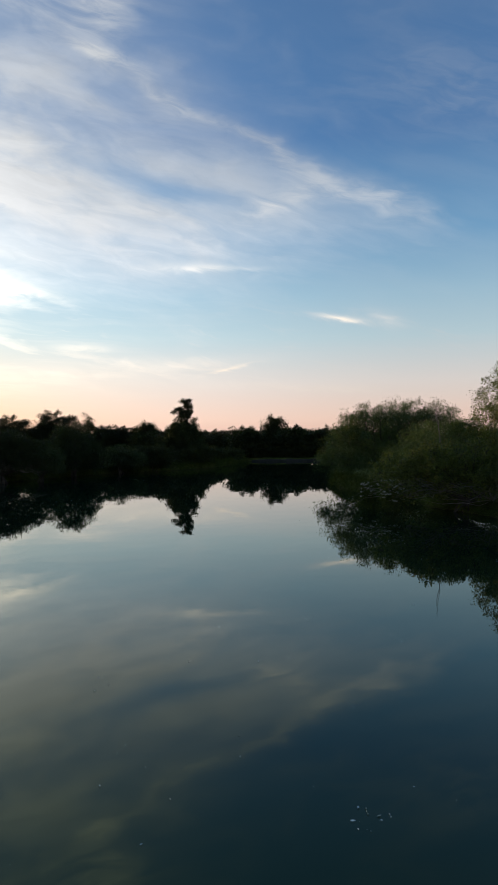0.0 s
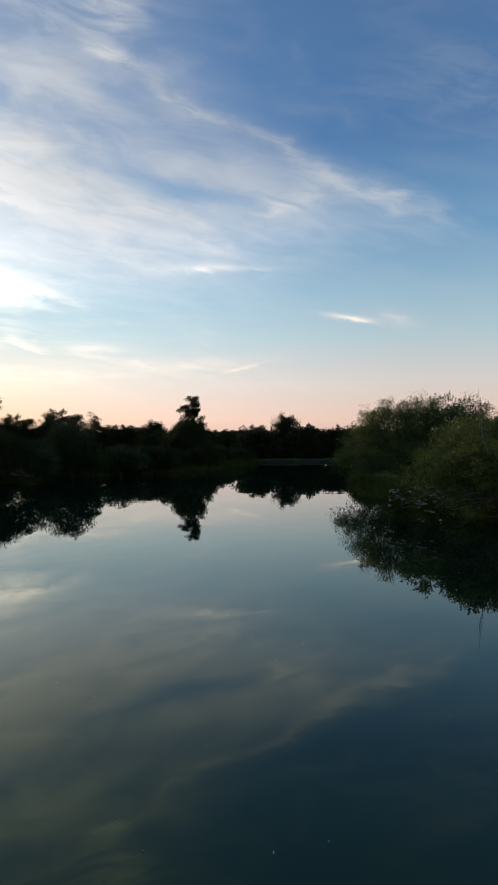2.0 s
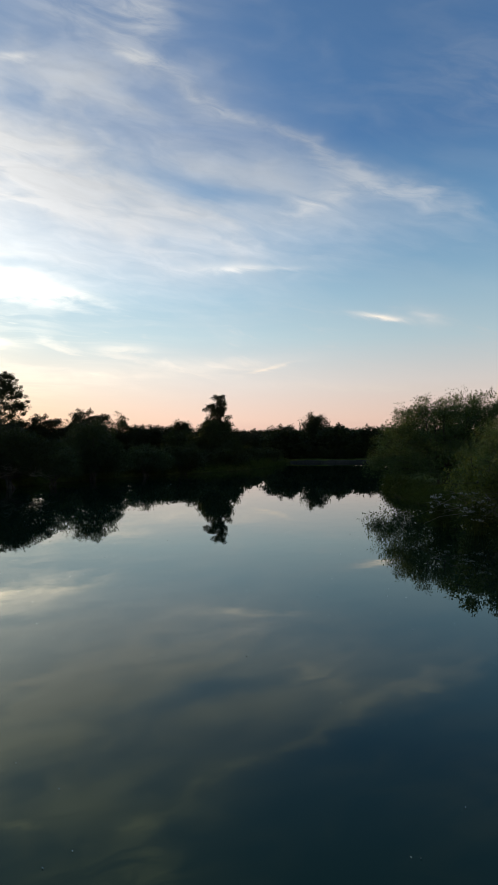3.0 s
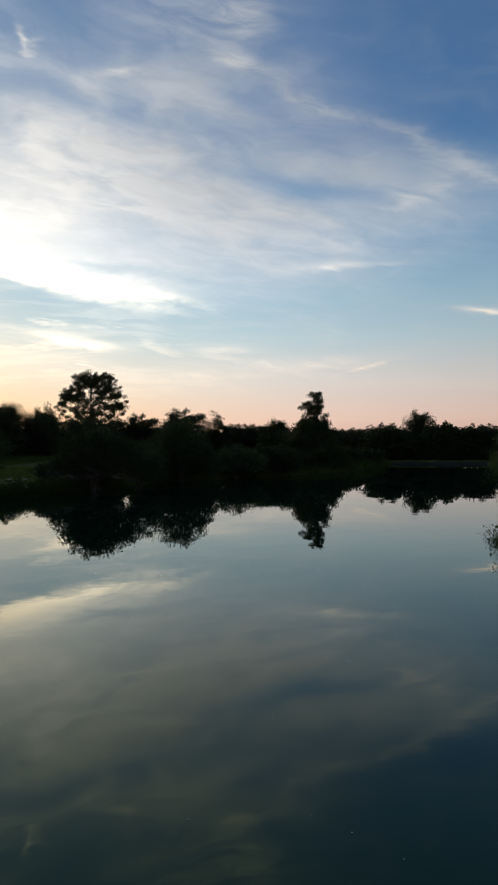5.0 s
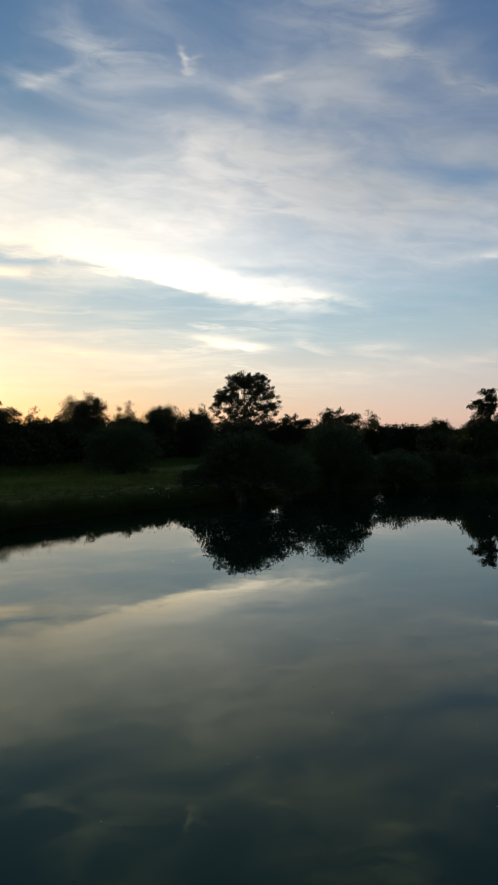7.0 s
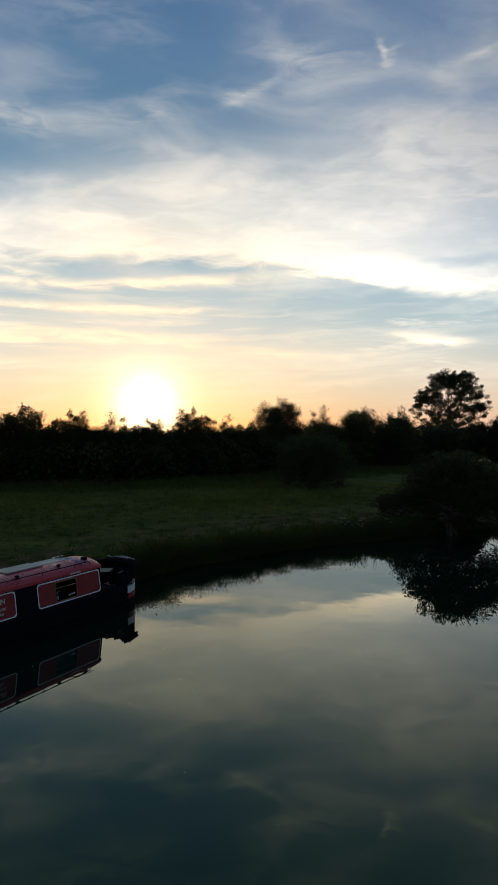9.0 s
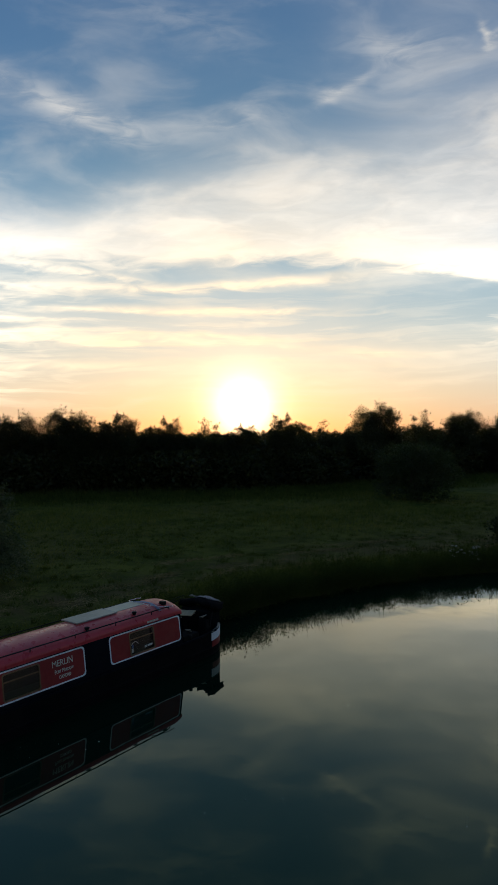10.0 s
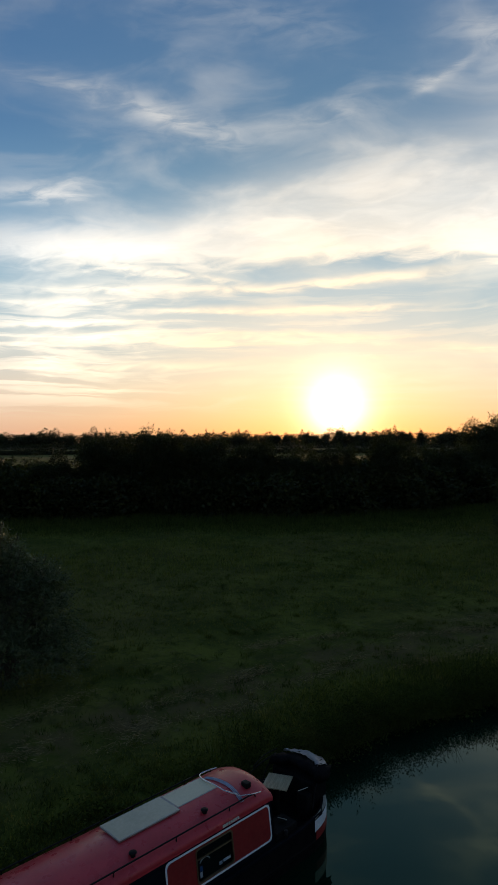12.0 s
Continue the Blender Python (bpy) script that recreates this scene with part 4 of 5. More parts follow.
def grasses():
    rng = rng_of(200)
    # meadow grass on the near half of the field
    n = 230000
    y = rng.uniform(22, 92, n)
    x = west_bank(y) - 0.6 - (rng.uniform(0, 1, n) ** 1.6) * 46
    p = np.stack([x, y, land_height(x, y) - 0.02], axis=1)
    tall = rng.uniform(0.10, 0.34, n) * (0.7 + 0.6 * (np.sin(x * 0.21 + 1) * np.sin(y * 0.17) > 0.1))
    tall *= 1 - 0.65 * np.exp(-((west_bank(y) - x - 5.2) / 1.7) ** 2)
    tall *= np.interp(west_bank(y) - x, [0, 2.5, 4, 9, 13, 20], [1.0, 0.8, 0.34, 0.34, 0.7, 1.0])
    lean = rng.normal(size=(n, 3)) * 0.35 + np.array([0, 0, 1])
    ob = quad_mesh("meadow_grass", leaf_quads(rng, p, lean, tall, rng.uniform(0.014, 0.034, n), 0.1), GRASS)
    tagged(ob, "rough meadow grass with seed heads", "grass", kind="stuff")
    # tussocks scattered over the mown strip and the field
    k, each = 2600, 34
    cy = rng.uniform(22, 84, k)
    cx = west_bank(cy) - 1.2 - rng.uniform(0, 1, k) ** 1.5 * 34
    c = np.repeat(np.stack([cx, cy], axis=1), each, axis=0) + rng.normal(size=(k * each, 2)) * np.repeat(rng.uniform(0.06, 0.22, k), each)[:, None]
    n = len(c)
    p = np.stack([c[:, 0], c[:, 1], land_height(c[:, 0], c[:, 1]) - 0.02], axis=1)
    ob = quad_mesh("grass_tussocks", leaf_quads(rng, p, rng.normal(size=(n, 3)) * 0.45 + np.array([0, 0, 1]), np.repeat(rng.uniform(0.08, 0.30, k), each) * rng.uniform(0.6, 1.2, n),
                                                rng.uniform(0.012, 0.028, n), 0.1), WEED)
    tagged(ob, "dark green grass tussocks in the mown meadow", "grass", kind="stuff")
    # swathes of dry cuttings left along the mown path
    n = 42000
    y = rng.uniform(24, 62, n)
    band = rng.choice([3.4, 4.6, 5.8, 7.6], n)
    x = west_bank(y) - band - 0.5 * np.sin(y * 0.31 + band) + rng.normal(size=n) * 0.26
    keep = np.sin(y * 0.53 + band * 2.1) + 0.7 * np.sin(y * 1.7 + x * 1.3) + 0.6 * np.sin(x * 4.1 - y * 0.8) + rng.normal(size=n) * 0.45 > 0.75
    x, y = x[keep], y[keep]
    n = len(x)
    p = np.stack([x, y, land_height(x, y) + rng.uniform(0.03, 0.13, n)], axis=1)
    ob = quad_mesh("dry_cuttings", leaf_quads(rng, p, rng.normal(size=(n, 3)) * np.array([1, 1, 0.22]), rng.uniform(0.10, 0.28, n), rng.uniform(0.008, 0.018, n), 0.1), STRAW)
    tagged(ob, "dry straw-coloured cuttings lying on the mown path", "straw", kind="stuff")
    # rank growth along both banks: leafy clumps with some taller stalks
    k = 2300
    side = rng.uniform(size=k) < 0.74
    cy = np.where(side, rng.uniform(14, 121, k), rng.uniform(24, 62, k))
    off = np.abs(rng.normal(size=k)) * 0.8 - 0.05
    cx = np.where(side, west_bank(cy) - off - rough_bank(west_bank(cy), cy) * 0.6, east_bank(cy) + off)
    rise = 0.50 + 0.30 * np.sin(cy * 0.9) * np.sin(cy * 0.37 + 1) + 0.14 * np.sin(cy * 2.9)
    rise = np.clip(rise, 0.22, 1.0) * np.interp(cy, [30, 36, 40, 54, 60], [0.55, 0.8, 1.1, 1.1, 1.1]) * rng.uniform(0.6, 1.25, k)
    each = 74
    c = np.repeat(np.stack([cx, cy, land_height(cx, cy)], axis=1), each, axis=0)
    high = np.repeat(rise, each)
    n = len(c)
    p = c + rng.normal(size=(n, 3)) * np.array([0.24, 0.24, 0]) + np.stack([np.zeros(n), np.zeros(n), high * rng.uniform(0, 1, n) ** 0.8], axis=1)
    p = p[p[:, 2] > 0.02]
    n = len(p)
    ln = rng.uniform(0.05, 0.14, n)
    leaves = leaf_quads(rng, p, rng.normal(size=(n, 3)) * 0.8 + np.array([0.1, 0, 0.35]), ln, ln * 0.42)
    # the thick fringe that hangs over the water behind the boat's stern
    k = 900
    fy = rng.uniform(37.5, 60, k)
    fx = west_bank(fy) - rng.uniform(-0.10, 0.75, k)
    crest = 0.80 + 0.16 * np.sin(fy * 1.9) * np.sin(fy * 0.7 + 0.4) + 0.10 * np.sin(fy * 5.1) + np.interp(fy, [38, 40, 43, 45], [0.35, 0.5, 0.45, 0.2])
    c = np.repeat(np.stack([fx, fy, np.full(k, 0.02)], axis=1), 150, axis=0)
    high = np.repeat(crest * rng.uniform(0.55, 1.12, k), 150)
    n = len(c)
    p = c + rng.normal(size=(n, 3)) * np.array([0.17, 0.17, 0]) + np.stack([np.zeros(n), np.zeros(n), high * rng.uniform(0, 1, n) ** 0.6], axis=1)
    ln = rng.uniform(0.03, 0.09, n)
    fringe = leaf_quads(rng, p, rng.normal(size=(n, 3)) * 0.8 + np.array([0.15, 0, 0.4]), ln, ln * 0.40)
    sprays = []
    for k in range(46):
        sy = rng.uniform(39.0, 44.5) if k < 20 else rng.uniform(44, 60)
        a = np.array([float(west_bank(sy)) - rng.uniform(-0.05, 0.4), sy, 0.3])
        b = a + np.array([rng.uniform(0.0, 0.5), rng.normal() * 0.25, rng.uniform(0.75, 1.35 if k < 20 else 0.95)])
        m = 44
        q = rng.uniform(0, 1, m)[:, None]
        lp = a + (b - a) * q + rng.normal(size=(m, 3)) * 0.03
        ll = rng.uniform(0.05, 0.10, m)
        sprays.append(leaf_quads(rng, lp, (b - a)[None] + rng.normal(size=(m, 3)) * 0.7, ll, ll * 0.35))
    fringe = np.concatenate([fringe] + sprays)
    n = 5200
    y = rng.uniform(36, 110, n)
    x = west_bank(y) - np.abs(rng.normal(size=n)) * 0.9 + 0.05
    z = land_height(x, y)
    x, y, z = x[z > -0.2], y[z > -0.2], z[z > -0.2]
    n = len(x)
    stalks = leaf_quads(rng, np.stack([x, y, z - 0.03], axis=1), rng.normal(size=(n, 3)) * 0.3 + np.array([0.1, 0, 1]), rng.uniform(0.5, 1.35, n), rng.uniform(0.012, 0.03, n), 0.1)
    # tall rank grass between the meadow and the hedge's foot
    n = 90000
    y = rng.uniform(8, 122, n)
    line = np.interp(y, [8, 41, 55, 66, 75, 88, 105, 122], [-97, -84, -77, -71.5, -68, -67.5, -69, -64])
    # Dark blades thin out into the meadow, standing in for the hedge's shade too.
    x = line + 5.5 - np.abs(rng.normal(size=n)) * 3.4 + rng.uniform(0, 1, n) ** 3 * 9.0 + 1.6 * np.sin(y * 0.33) * np.sin(y * 0.13 + 1)
    far_grass = leaf_quads(rng, np.stack([x, y, land_height(x, y) - 0.03], axis=1), rng.normal(size=(n, 3)) * 0.3 + np.array([0, 0, 1]),
                           rng.uniform(0.35, 1.05, n) * np.interp(line + 5.5 - x, [-2, 0, 3, 6], [0.5, 0.7, 1.1, 1.3]), rng.uniform(0.03, 0.07, n), 0.1)
    ob = quad_mesh("bank_weeds", np.concatenate([leaves, fringe, stalks, far_grass]), WEED)
    tagged(ob, "rank dark weeds and nettles along water and hedge", "weeds", kind="stuff")


def floating_bits():
    """Pale petals and down drifting on the water."""
    rng = rng_of(321)
    n = 900
    x, y = rng.uniform(-22, 10, n), rng.uniform(4, 44, n)
    ok = (x > west_bank(y) + 3.2) & (x < east_bank(y) - 1.5)
    x, y = x[ok], y[ok]
    m = 16
    big = np.concatenate([np.ones(len(x)), np.full(m, 1.5)])
    x, y = np.concatenate([x, 1.25 + rng.normal(size=m) * 0.12]), np.concatenate([y, 6.76 + rng.normal(size=m) * 0.16])
    n = len(x)
    ln = rng.uniform(0.010, 0.034, n) * np.where(rng.uniform(size=n) < 0.06, 1.8, 1) * big
    along = rng.normal(size=(n, 3)) * np.array([1, 1, 0.03])
    q = leaf_quads(rng, np.stack([x, y, np.full(n, 0.008)], axis=1), along, ln, ln * 0.4, 0.3)
    q[:, :, 2] = np.clip(q[:, :, 2], 0.004, 0.02)
    ob = quad_mesh("floating_petals", q, CHIP)
    tagged(ob, "pale petals and specks drifting on the water", "petals", kind="stuff")


def quay():
    """The low stone edge at the head of the reach."""
    bm = bmesh.new()
    r = rng_of(8)
    x = 0.5
    while x < 15.5:
        w = r.uniform(1.0, 1.7)
        box(bm, (x, 120.6 + r.normal() * 0.03, -0.5), (x + w - 0.03, 122.0, 0.38 + r.normal() * 0.07))
        x += w
    ob = part("quay", bm, QUAY, None)
    tagged(ob, "low weathered stone quay edge at the far bank", "quay", kind="structure")


def box(bm, lo, hi, bevel=0.0):
    """Adds a box between two corners."""
    c = [(a + b) / 2 for a, b in zip(lo, hi)]
    d = [abs(b - a) for a, b in zip(lo, hi)]
    made = bmesh.ops.create_cube(bm, size=1.0, matrix=Matrix.LocRotScale(c, None, d))
    if bevel:
        es = list({e for v in made["verts"] for e in v.link_edges})
        bmesh.ops.bevel(bm, geom=es, offset=bevel, segments=2, profile=0.5, affect="EDGES")


# ---- the narrowboat ----
def worn_paint(dark, light, rough=0.3):
    def build(n, p):
        at = place_of(n)
        f = n.math("ADD", n.math("MULTIPLY", n.noise(at, 1.3, 5.0), 0.55), n.math("MULTIPLY", n.noise(at, 14.0, 5.0, 0.65), 0.45))
        n.link(n.mix(n.smooth(f, 0.35, 0.65), dark, light), p.inputs["Base Color"])
        n.link(n.smooth(n.noise(at, 5.0, 5.0), 0.3, 0.7, rough - 0.08, rough + 0.14), p.inputs["Roughness"])
        bump(n, p, n.noise(at, 3.0, 3.0), 0.02, 0.02)
    return build


def streaked(dark, light, along=(1, 14, 14)):
    def build(n, p):
        m = n.add("ShaderNodeMapping")
        n.link(place_of(n), m.inputs["Vector"])
        m.inputs["Scale"].default_value = along
        f = n.noise(m.outputs[0], 3.0, 5.0, 0.6)
        n.link(n.mix(n.smooth(f, 0.3, 0.7), dark, light), p.inputs["Base Color"])
        bump(n, p, f, 0.25, 0.004)
    return build


RED = material("matt_red_cabin_paint", (0.30, 0.022, 0.016), 0.45, 0, 0.4, worn_paint((0.20, 0.008, 0.008), (0.26, 0.012, 0.011), 0.5))
ROOFRED = material("weathered_red_roof_paint", (0.30, 0.045, 0.045), 0.3, 0, 0.40, worn_paint((0.40, 0.026, 0.034), (0.50, 0.038, 0.048), 0.32))
NAVY = material("very_dark_blue_paint", (0.008, 0.010, 0.016), 0.5, 0, 0.03, worn_paint((0.003, 0.004, 0.007), (0.007, 0.008, 0.012), 0.5))
BLACK = material("black_hull_bitumen", (0.008, 0.008, 0.009), 0.6, 0, 0.04, worn_paint((0.003, 0.003, 0.004), (0.008, 0.007, 0.007), 0.6))
WHITE = material("off_white_coach_line", (0.72, 0.73, 0.74), 0.45, 0, 0.4, worn_paint((0.62, 0.63, 0.64), (0.78, 0.79, 0.80), 0.45))
CREAM = material("cream_paint", (0.62, 0.58, 0.50), 0.5, 0, 0.4, worn_paint((0.52, 0.48, 0.40), (0.68, 0.64, 0.56), 0.5))
RIMPAINT = material("dull_cream_rim_paint", (0.30, 0.28, 0.24), 0.6, 0, 0.3, worn_paint((0.20, 0.19, 0.16), (0.36, 0.34, 0.29), 0.6))
BRASS = material("dull_bronze_frame", (0.35, 0.26, 0.15), 0.42, 1.0, 0.5, worn_paint((0.14, 0.10, 0.06), (0.22, 0.16, 0.10), 0.45))
CHROME = material("steel_tube", (0.55, 0.55, 0.57), 0.25, 1.0, 0.5, worn_paint((0.45, 0.45, 0.47), (0.62, 0.62, 0.64), 0.28))
IRON = material("black_painted_iron", (0.012, 0.012, 0.013), 0.6, 0, 0.12, worn_paint((0.005, 0.005, 0.006), (0.012, 0.011, 0.010), 0.6))
CANVAS = material("black_canvas", (0.012, 0.012, 0.014), 0.9, 0, 0.03, worn_paint((0.005, 0.005, 0.006), (0.011, 0.011, 0.012), 0.85))
SHEET = material("grey_plastic_sheet", (0.42, 0.43, 0.46), 0.4, 0, 0.5, worn_paint((0.32, 0.33, 0.36), (0.52, 0.53, 0.56), 0.38))
# Solar glass near matt: the sky it reflects is put into these pale colours.
SOLAR = material("sky_tinted_solar_glass", (0.12, 0.13, 0.15), 0.5, 0, 0.25, worn_paint((0.44, 0.39, 0.28), (0.54, 0.48, 0.35), 0.62))
SOLARPALE = material("sky_pale_solar_glass", (0.40, 0.39, 0.34), 0.6, 0, 0.2, worn_paint((0.56, 0.49, 0.34), (0.66, 0.58, 0.41), 0.62))
ALU = material("aluminium_edge", (0.4, 0.4, 0.39), 0.5, 1.0, 0.5, worn_paint((0.30, 0.295, 0.28), (0.42, 0.41, 0.39), 0.5))
TIMBER = material("silvered_slat_timber", (0.30, 0.25, 0.19), 0.7, 0, 0.3, streaked((0.30, 0.22, 0.125), (0.48, 0.37, 0.23)))
DECK = material("dark_deck_boards", (0.03, 0.028, 0.026), 0.85, 0, 0.05, worn_paint((0.006, 0.006, 0.006), (0.014, 0.013, 0.012), 0.8))
# Near-black wood: the cabin's lack of light is put into the colour.
PANELLING = material("unlit_cabin_panelling", (0.10, 0.065, 0.04), 0.6, 0, 0.3, streaked((0.004, 0.003, 0.002), (0.009, 0.006, 0.004)))
ROPE = material("pale_blue_rope", (0.35, 0.38, 0.48), 0.8, 0, 0.2, worn_paint((0.26, 0.28, 0.36), (0.45, 0.48, 0.58), 0.8))
BLUE = material("blue_card", (0.06, 0.14, 0.36), 0.6, 0, 0.3, worn_paint((0.05, 0.12, 0.32), (0.08, 0.17, 0.42), 0.6))


def glass_build(n, p):
    p.inputs["Transmission Weight"].default_value = 1.0
    p.inputs["IOR"].default_value = 1.22
    bump(n, p, n.noise(place_of(n), 2.0, 2.0), 0.03, 0.01)


GLASS = material("window_glass", (0.75, 0.80, 0.82), 0.02, 0, 0.5, glass_build)

STERN, BOW, REAR, FRONT = 5.15, -10.6, 2.80, -7.2       # along the boat, from the panel's edge towards the stern
CABIN_LOW, CABIN_TOP, LOW_HALF, TOP_HALF = 0.70, 1.66, 0.93, 0.80


def half_beam(s):
    if s > 3.7:
        return 1.04 * math.sqrt(max(0.0, 1 - ((s - 3.7) / (STERN - 3.7)) ** 2.4))
    if s < -7.6:
        return 1.04 * math.sqrt(max(0.0, 1 - ((-7.6 - s) / (-7.6 - BOW)) ** 1.7))
    return 1.04


def sheer(s):
    return 0.70 + 0.07 * max(0.0, min(1.0, (s - 2.9) / 2.0)) ** 1.5 + 0.35 * max(0.0, (-7.0 - s) / 3.6) ** 2


def plan_outline():
    """Round the gunwale: the near side towards the stern, then back along the far side."""
    k = [BOW + 3.0 * (1 - math.cos(i / 12 * math.pi / 2)) for i in range(13)]
    k += [-7.0 + i * 0.97 for i in range(12)] + [3.7 + (STERN - 3.7) * math.sin(i / 14 * math.pi / 2) for i in range(15)]
    near = [(s, -half_beam(s)) for s in k]
    return near + [(s, -y) for s, y in reversed(near[1:-1])]


def side_y(z, out=0.0):
    f = (z - CABIN_LOW) / (CABIN_TOP - CABIN_LOW)
    return LOW_HALF + (TOP_HALF - LOW_HALF) * f + out


def cabin_piece(bm, s0, s1, z0, z1, out0, out1, side=-1):
    """A slab of the leaning cabin side between two distances outside its plane."""
    vs = []
    for out in (out0, out1):
        for s, z in ((s0, z0), (s1, z0), (s1, z1), (s0, z1)):
            vs.append(bm.verts.new((s, side * side_y(z, out), z)))
    for f in ((0, 1, 2, 3), (4, 5, 6, 7), (0, 1, 5, 4), (1, 2, 6, 5), (2, 3, 7, 6), (3, 0, 4, 7)):
        bm.faces.new([vs[i] for i in f])


def cabin_poly(bm, pts, out0, out1):
    """A flat plate with the given outline (s, z) on the near side."""
    a = [bm.verts.new((s, -side_y(z, out0), z)) for s, z in pts]
    b = [bm.verts.new((s, -side_y(z, out1), z)) for s, z in pts]
    bm.faces.new(a), bm.faces.new(b)
    for i in range(len(pts)):
        j = (i + 1) % len(pts)
        bm.faces.new((a[i], a[j], b[j], b[i]))


def notched(s0, s1, z0, z1, c):
    return [(s0 + c, z0), (s1 - c, z0), (s1 - 0.3 * c, z0 + 0.3 * c), (s1, z0 + c), (s1, z1 - c), (s1 - 0.3 * c, z1 - 0.3 * c), (s1 - c, z1), (s0 + c, z1),
            (s0 + 0.3 * c, z1 - 0.3 * c), (s0, z1 - c), (s0, z0 + c), (s0 + 0.3 * c, z0 + 0.3 * c)]


def ring(bm, outer, inner, out0, out1):
    """A raised frame between two outlines with the same number of points."""
    n = len(outer)
    rows = [[bm.verts.new((s, -side_y(z, o), z)) for s, z in pts] for pts, o in ((outer, out0), (outer, out1), (inner, out1), (inner, out0))]
    for r in range(4):
        for i in range(n):
            j = (i + 1) % n
            a, b = rows[r], rows[(r + 1) % 4]
            bm.faces.new((a[i], a[j], b[j], b[i]))


def tube_part(name, path, radius, mat, parent, label="", sides=8):
    v, f = [], []
    tube(v, f, path, [radius] * len(path), sides)
    ob = mesh_ob(name, v, f, mat, parent, label)
    ob.data.polygons.foreach_set("use_smooth", [True] * len(ob.data.polygons))
    return ob


def rounded(points, steps=5):
    """A smooth path through the points."""
    p = [Vector(q) for q in points]
    out = []
    for i in range(len(p) - 1):
        a, b, c, d = p[max(i - 1, 0)], p[i], p[i + 1], p[min(i + 2, len(p) - 1)]
        for k in range(steps):
            t = k / steps
            out.append(0.5 * ((2 * b) + (c - a) * t + (2 * a - 5 * b + 4 * c - d) * t * t + (3 * b - a - 3 * c + d) * t ** 3))
    return out + [p[-1]]


def lettering(text, s, z, width, height, parent, mat):
    """Raised sign writing on the near side of the cabin."""
    cu = bpy.data.curves.new("lettering", "FONT")
    cu.body, cu.align_x, cu.size, cu.extrude = text, "CENTER", 1.0, 0.004
    for f in cu.body_format:
        f.use_small_caps = True
    cu.small_caps_scale = 0.78
    tmp = new("lettering", cu)
    bpy.context.view_layer.update()
    me = bpy.data.meshes.new_from_object(tmp.evaluated_get(bpy.context.evaluated_depsgraph_get()))
    xs = [v.co.x for v in me.vertices]
    ys = [v.co.y for v in me.vertices]
    for v in me.vertices:
        zz = z + (v.co.y - min(ys)) / (max(ys) - min(ys)) * height
        v.co = (s + (v.co.x - (min(xs) + max(xs)) / 2) / (max(xs) - min(xs)) * width, -side_y(zz, 0.014 + v.co.z), zz)
    bpy.data.objects.remove(tmp)
    me.materials.clear()
    me.materials.append(mat)
    ob = new("lettering", me)
    ob.parent = parent
    ob["label"] = "pale painted lettering"
    return ob


def roof_z(y):
    return 1.92 - 0.24 * (abs(y) / 0.84) ** 2.3


